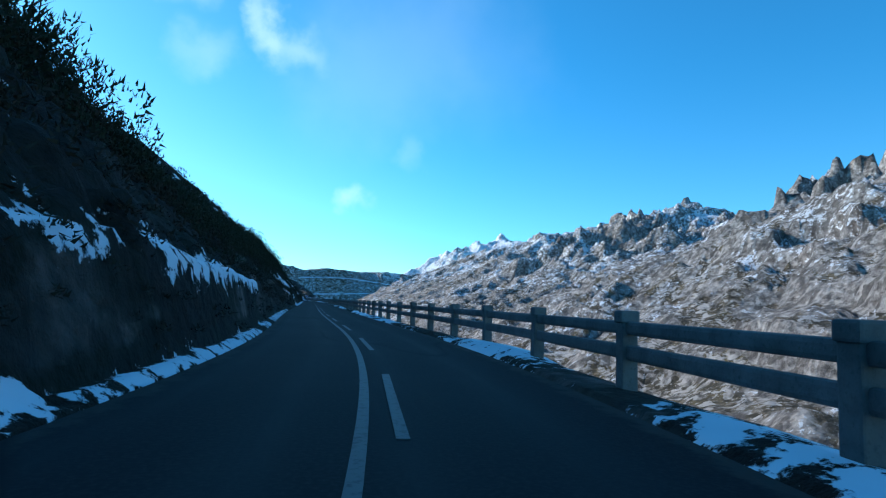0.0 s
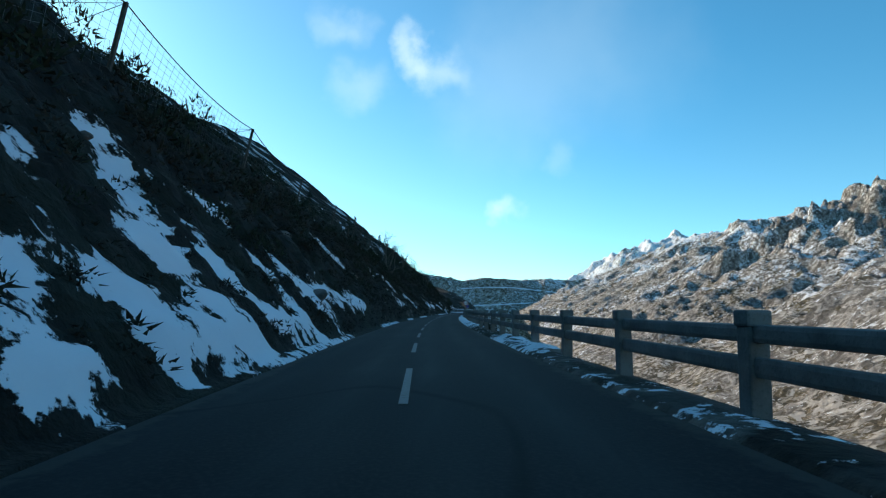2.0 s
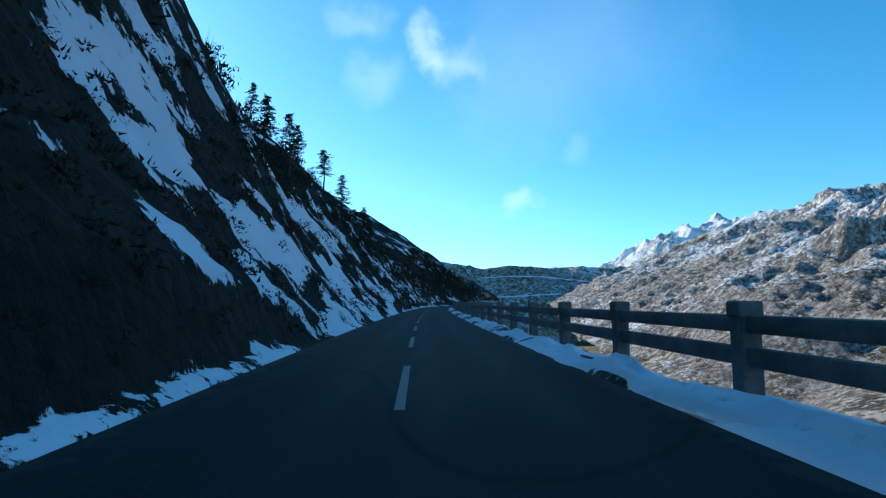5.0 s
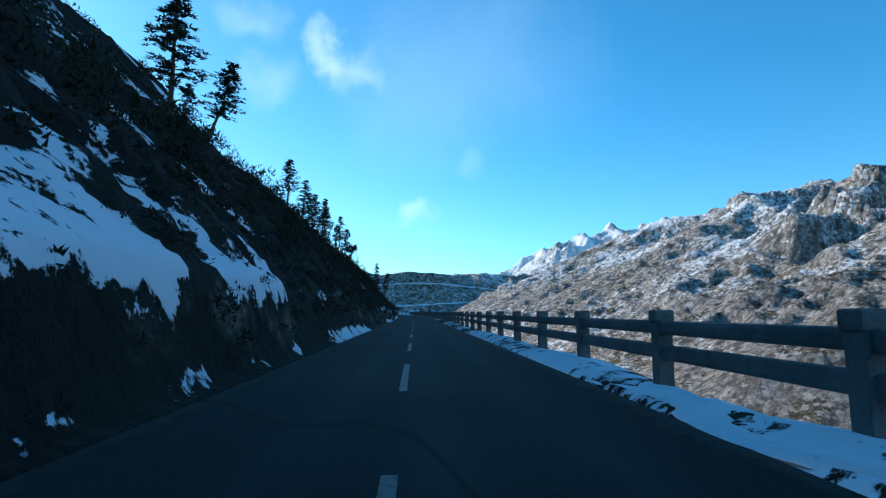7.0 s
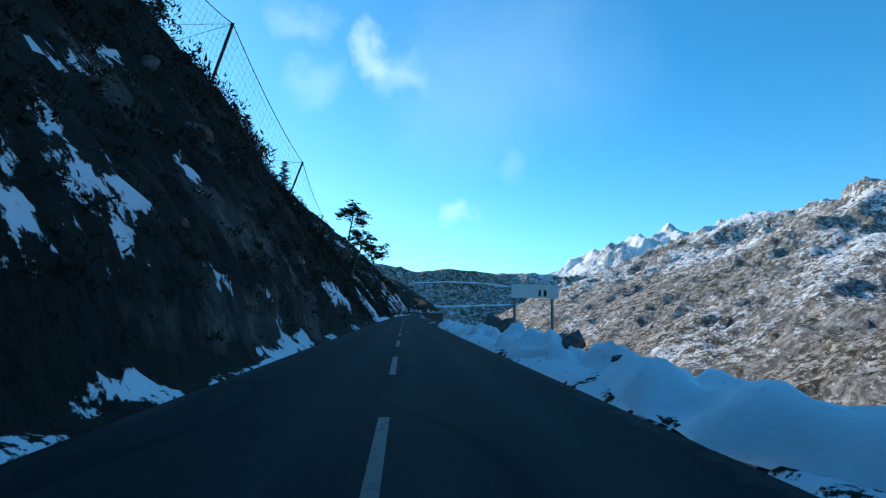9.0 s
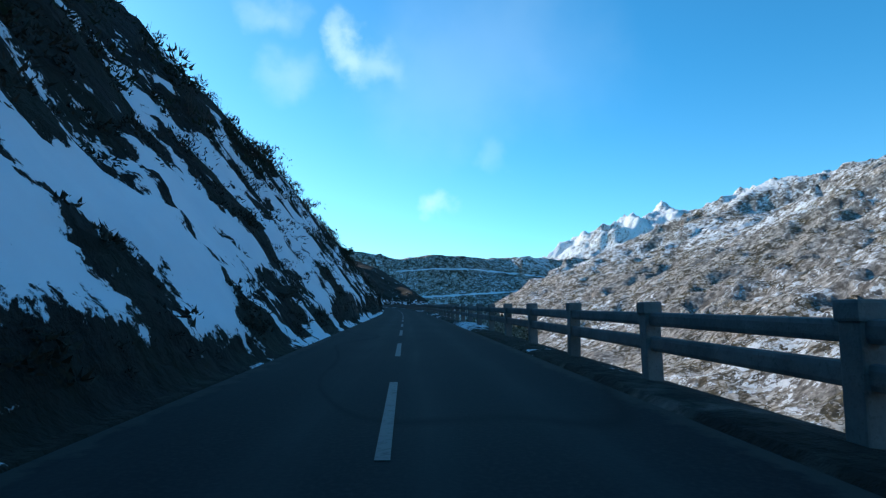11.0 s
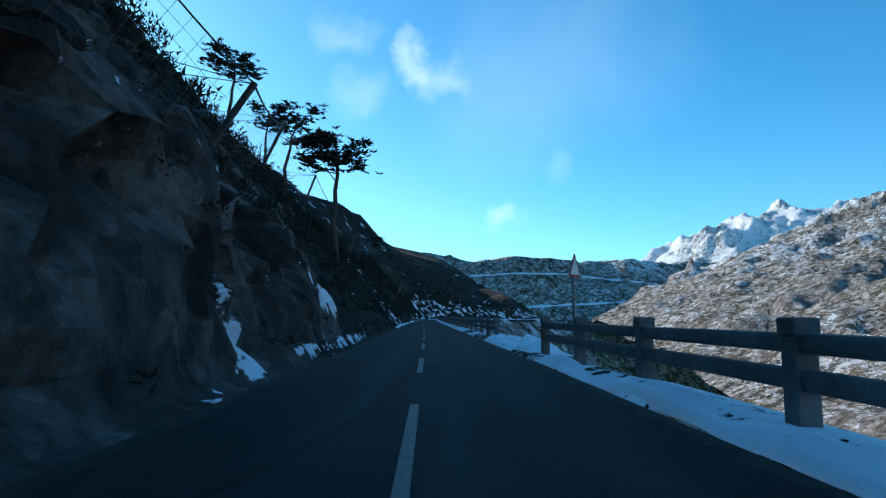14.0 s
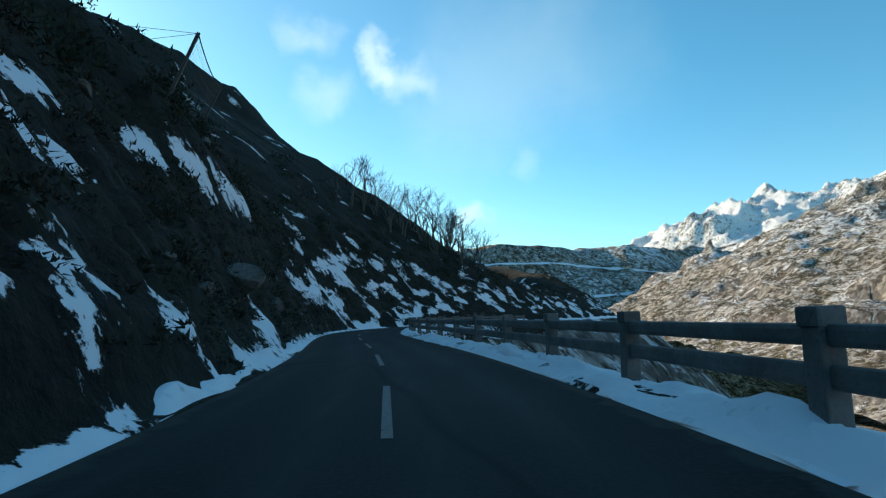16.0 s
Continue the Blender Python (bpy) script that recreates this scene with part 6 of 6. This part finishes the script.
def flat_shape(name, pts, y, thick, material):
    bm = bmesh.new()
    front = [bm.verts.new((px, y, pz)) for px, pz in pts]
    f = bm.faces.new(front)
    ex = bmesh.ops.extrude_face_region(bm, geom=[f])
    bmesh.ops.translate(bm, vec=(0, thick, 0), verts=[v for v in ex["geom"] if isinstance(v, bmesh.types.BMVert)])
    bmesh.ops.recalc_face_normals(bm, faces=bm.faces)
    return bm_mesh(name, bm, material)


def circle_pts(r, n=36, cz=0.0):
    return [(r * math.cos(2 * math.pi * k / n), cz + r * math.sin(2 * math.pi * k / n)) for k in range(n)]


def tri_pts(side, cz=0.0, cut=0.06):
    h_ = side * 0.866
    p = [(-side / 2, cz - h_ / 3), (side / 2, cz - h_ / 3), (0, cz + 2 * h_ / 3)]
    out = []
    for k in range(3):
        a_, b_, c_ = p[k - 1], p[k], p[(k + 1) % 3]
        for o in (a_, c_):
            out.append((b_[0] + (o[0] - b_[0]) * cut, b_[1] + (o[1] - b_[1]) * cut))
    return out


def pole_mesh(height, r=0.045, material=M_STEEL):
    V, F = rod([(0, 0, -0.5), (0, 0, height / 2), (0, 0, height)], r, 10)
    return mesh_of("pole", V, F, material, True)


def sign_at(name, s, d, turn, label):
    x, y = on_line(s, d)
    z = float(hill(np.array(float(s)), np.array(float(d)))) if d > 0 else 0.0
    ob = new(name)
    ob.matrix_world = placed(x, y, z, 0, 0, heading(s) + turn)
    return tagged(ob, label, "road sign"), z


def car_pts(w, cz, cx):
    k = w
    return [(cx - .5 * k, cz - .18 * k), (cx + .5 * k, cz - .18 * k), (cx + .5 * k, cz + .05 * k), (cx + .32 * k, cz + .08 * k), (cx + .24 * k, cz + .28 * k),
            (cx - .24 * k, cz + .28 * k), (cx - .32 * k, cz + .08 * k), (cx - .5 * k, cz + .05 * k)]


# round sign against overtaking; signs face the driver (their -y)
sg, _ = sign_at("round_sign", 354.0, -4.35, -4, "round white traffic sign with red rim and two car marks")
part("pole", pole_mesh(3.0), sg)
plate = part("plate", flat_shape("plate", circle_pts(0.45, cz=2.6), -0.07, 0.02, M_RED), sg)
part("face", flat_shape("face", circle_pts(0.37, cz=2.6), -0.076, 0.006, M_WHITE), plate)
part("car_mark", flat_shape("car_mark", car_pts(0.25, 2.58, -0.15), -0.082, 0.005, M_RED), plate)
part("car_mark", flat_shape("car_mark", car_pts(0.25, 2.58, 0.15), -0.082, 0.005, M_BLACK), plate)

# warning triangle over a blue panel
sg, _ = sign_at("warning_sign", 443.5, -3.25, 0, "white warning triangle above a blue panel on one pole")
sg.location.z = 0.1 * SCALE
part("pole", pole_mesh(3.5), sg)
plate = part("triangle", flat_shape("triangle", tri_pts(0.98, 3.25), -0.07, 0.02, M_RED), sg, "red-rimmed white triangle")
part("face", flat_shape("face", tri_pts(0.76, 3.25), -0.076, 0.006, M_WHITE), plate)
part("symbol", flat_shape("symbol", [(-0.13, 3.10), (-0.07, 3.10), (-0.03, 3.42), (-0.07, 3.42)], -0.082, 0.005, M_BLACK), plate)
part("symbol", flat_shape("symbol", [(0.07, 3.10), (0.13, 3.10), (0.07, 3.42), (0.03, 3.42)], -0.082, 0.005, M_BLACK), plate)
panel = part("panel", flat_shape("panel", [(-0.46, 1.98), (0.46, 1.98), (0.46, 2.94), (-0.46, 2.94)], -0.07, 0.02, M_BLUE), sg, "blue square panel with a white and a red bar")
part("bar", flat_shape("bar", [(0.15, 2.08), (0.21, 2.08), (0.21, 2.78), (0.15, 2.78)], -0.076, 0.006, M_WHITE), panel)
part("bar", flat_shape("bar", [(-0.20, 2.30), (-0.15, 2.30), (-0.15, 2.78), (-0.20, 2.78)], -0.076, 0.006, M_RED), panel)


def back_sign(kind, s, d, centre, turn, label):
    ob, z = sign_at("sign_back", s, d, turn, label)
    c = centre - z
    part("pole", pole_mesh(c + 0.35), ob)
    pts = circle_pts(0.45, cz=c) if kind == "round" else tri_pts(0.95, c)
    pl = part("plate", flat_shape("plate", pts, 0.05, 0.02, M_GREY), ob, "bare grey metal back of the sign")
    return ob


back_sign("tri", 856.0, 4.3, 3.1, 8, "grey back of a triangular traffic sign in snow")
back_sign("round", 814.0, 4.6, 2.6, 8, "grey back of a round traffic sign on the bank")
back_sign("round", 1468.0, 4.6, 2.8, 8, "grey back of a round traffic sign above snow")
sg, _ = sign_at("warning_sign", 1741.0, -4.9, 50, "weathered warning triangle turned away from the road")
part("pole", pole_mesh(3.2), sg)
plate = part("triangle", flat_shape("triangle", tri_pts(0.95, 2.9), -0.07, 0.02, M_RED), sg, "red-rimmed triangle")
part("face", flat_shape("face", tri_pts(0.72, 2.9), -0.076, 0.006, M_WHITE), plate)

# white board where the rail is broken
sg, _ = sign_at("direction_board", 1131.0, -4.7, -6, "white direction board with dark marks on a post")
part("pole", pole_mesh(2.6, 0.06), sg)
part("pole", pole_mesh(2.6, 0.06), sg, at=placed(1.6, 0, 0))
board = part("board", flat_shape("board", [(-0.15, 2.0), (1.85, 2.0), (1.85, 2.58), (-0.15, 2.58)], -0.1, 0.04, M_WHITE), sg)
for bx, bw in ((1.0, 0.10), (1.22, 0.12)):
    part("mark", flat_shape("mark", [(bx, 2.08), (bx + bw, 2.08), (bx + bw, 2.34), (bx, 2.34)], -0.106, 0.005, M_BLACK), board)

# kilometre stone
sg, z0 = sign_at("kilometre_stone", 1675.2, 4.3, 0, "white kilometre stone with rounded top in ploughed snow")
sg.location.z = 0.28 * SCALE
sg.scale = (0.74, 0.74, 0.74)
body = [(-0.24, -0.4), (0.24, -0.4), (0.24, 0.78), (0.20, 0.90), (0.11, 0.98), (0.0, 1.01), (-0.11, 0.98), (-0.20, 0.90), (-0.24, 0.78)]
stone = part("stone", flat_shape("stone", body, -0.14, 0.28, M_WHITE), sg)
part("frame", flat_shape("frame", [(-0.22, 0.52), (0.22, 0.52), (0.22, 0.76), (-0.22, 0.76)], -0.146, 0.006, M_BLACK), stone)
part("field", flat_shape("field", [(-0.20, 0.54), (0.20, 0.54), (0.20, 0.74), (-0.20, 0.74)], -0.150, 0.006, M_WHITE), stone)
for k in range(4):
    bx = -0.16 + 0.085 * k
    part("mark", flat_shape("mark", [(bx, 0.58), (bx + 0.055, 0.58), (bx + 0.055, 0.70), (bx, 0.70)], -0.155, 0.004, M_BLACK), stone)
cu = bpy.data.curves.new("number", "FONT")
cu.body, cu.size, cu.align_x = "11", 0.34 * SCALE, "CENTER"
cu.extrude = 0.004 * SCALE
cu.materials.append(M_BLACK)
num = new("number", cu)
num.parent = stone
num.matrix_local = placed(0, -0.147, 0.20, 90, 0, 0)
part("plinth", flat_shape("plinth", [(-0.02, -0.1), (0.23, -0.1), (0.23, 0.17), (-0.02, 0.17)], -0.146, 0.005, M_BLACK), stone)

# ---- low parapet with a cap of snow ----
us = np.arange(1905, 1927, 1.0)
x0, y0 = on_line(1905, 3.45)
para = new("parapet")
para.matrix_world = placed(x0, y0, 0)
inv = para.matrix_world.inverted()
bm = bmesh.new()
box(bm, 0, 0, 0.35, 0.38, 1.96, 0.9, 0.03)
BLOCK = bm_mesh("block", bm, M_GRANITE)
for s in np.arange(1906, 1926, 2.0):
    x, y = on_line(s, 3.5)
    part("block", BLOCK, para, at=inv @ placed(x, y, 0, 0, 0, heading(s)))
S2, V2 = np.meshgrid(np.arange(1905, 1926.1, 0.4), np.linspace(-1, 1, 9), indexing="ij")
z = 0.60 + (0.36 + 0.07 * fbm(S2, V2, 1.3, 3, 5)) * (1 - V2**2) ** 0.5
x, y = on_line(S2, 3.5 + V2 * 0.34)
part("snow_cap", mesh_of("snow_cap", np.stack([x - x0, y - y0, z], -1).reshape(-1, 3), grid_faces(*S2.shape, flip=True), M_SNOW, True), para, "rounded cap of snow")
tagged(para, "low stone parapet with a rounded cap of snow", "parapet")
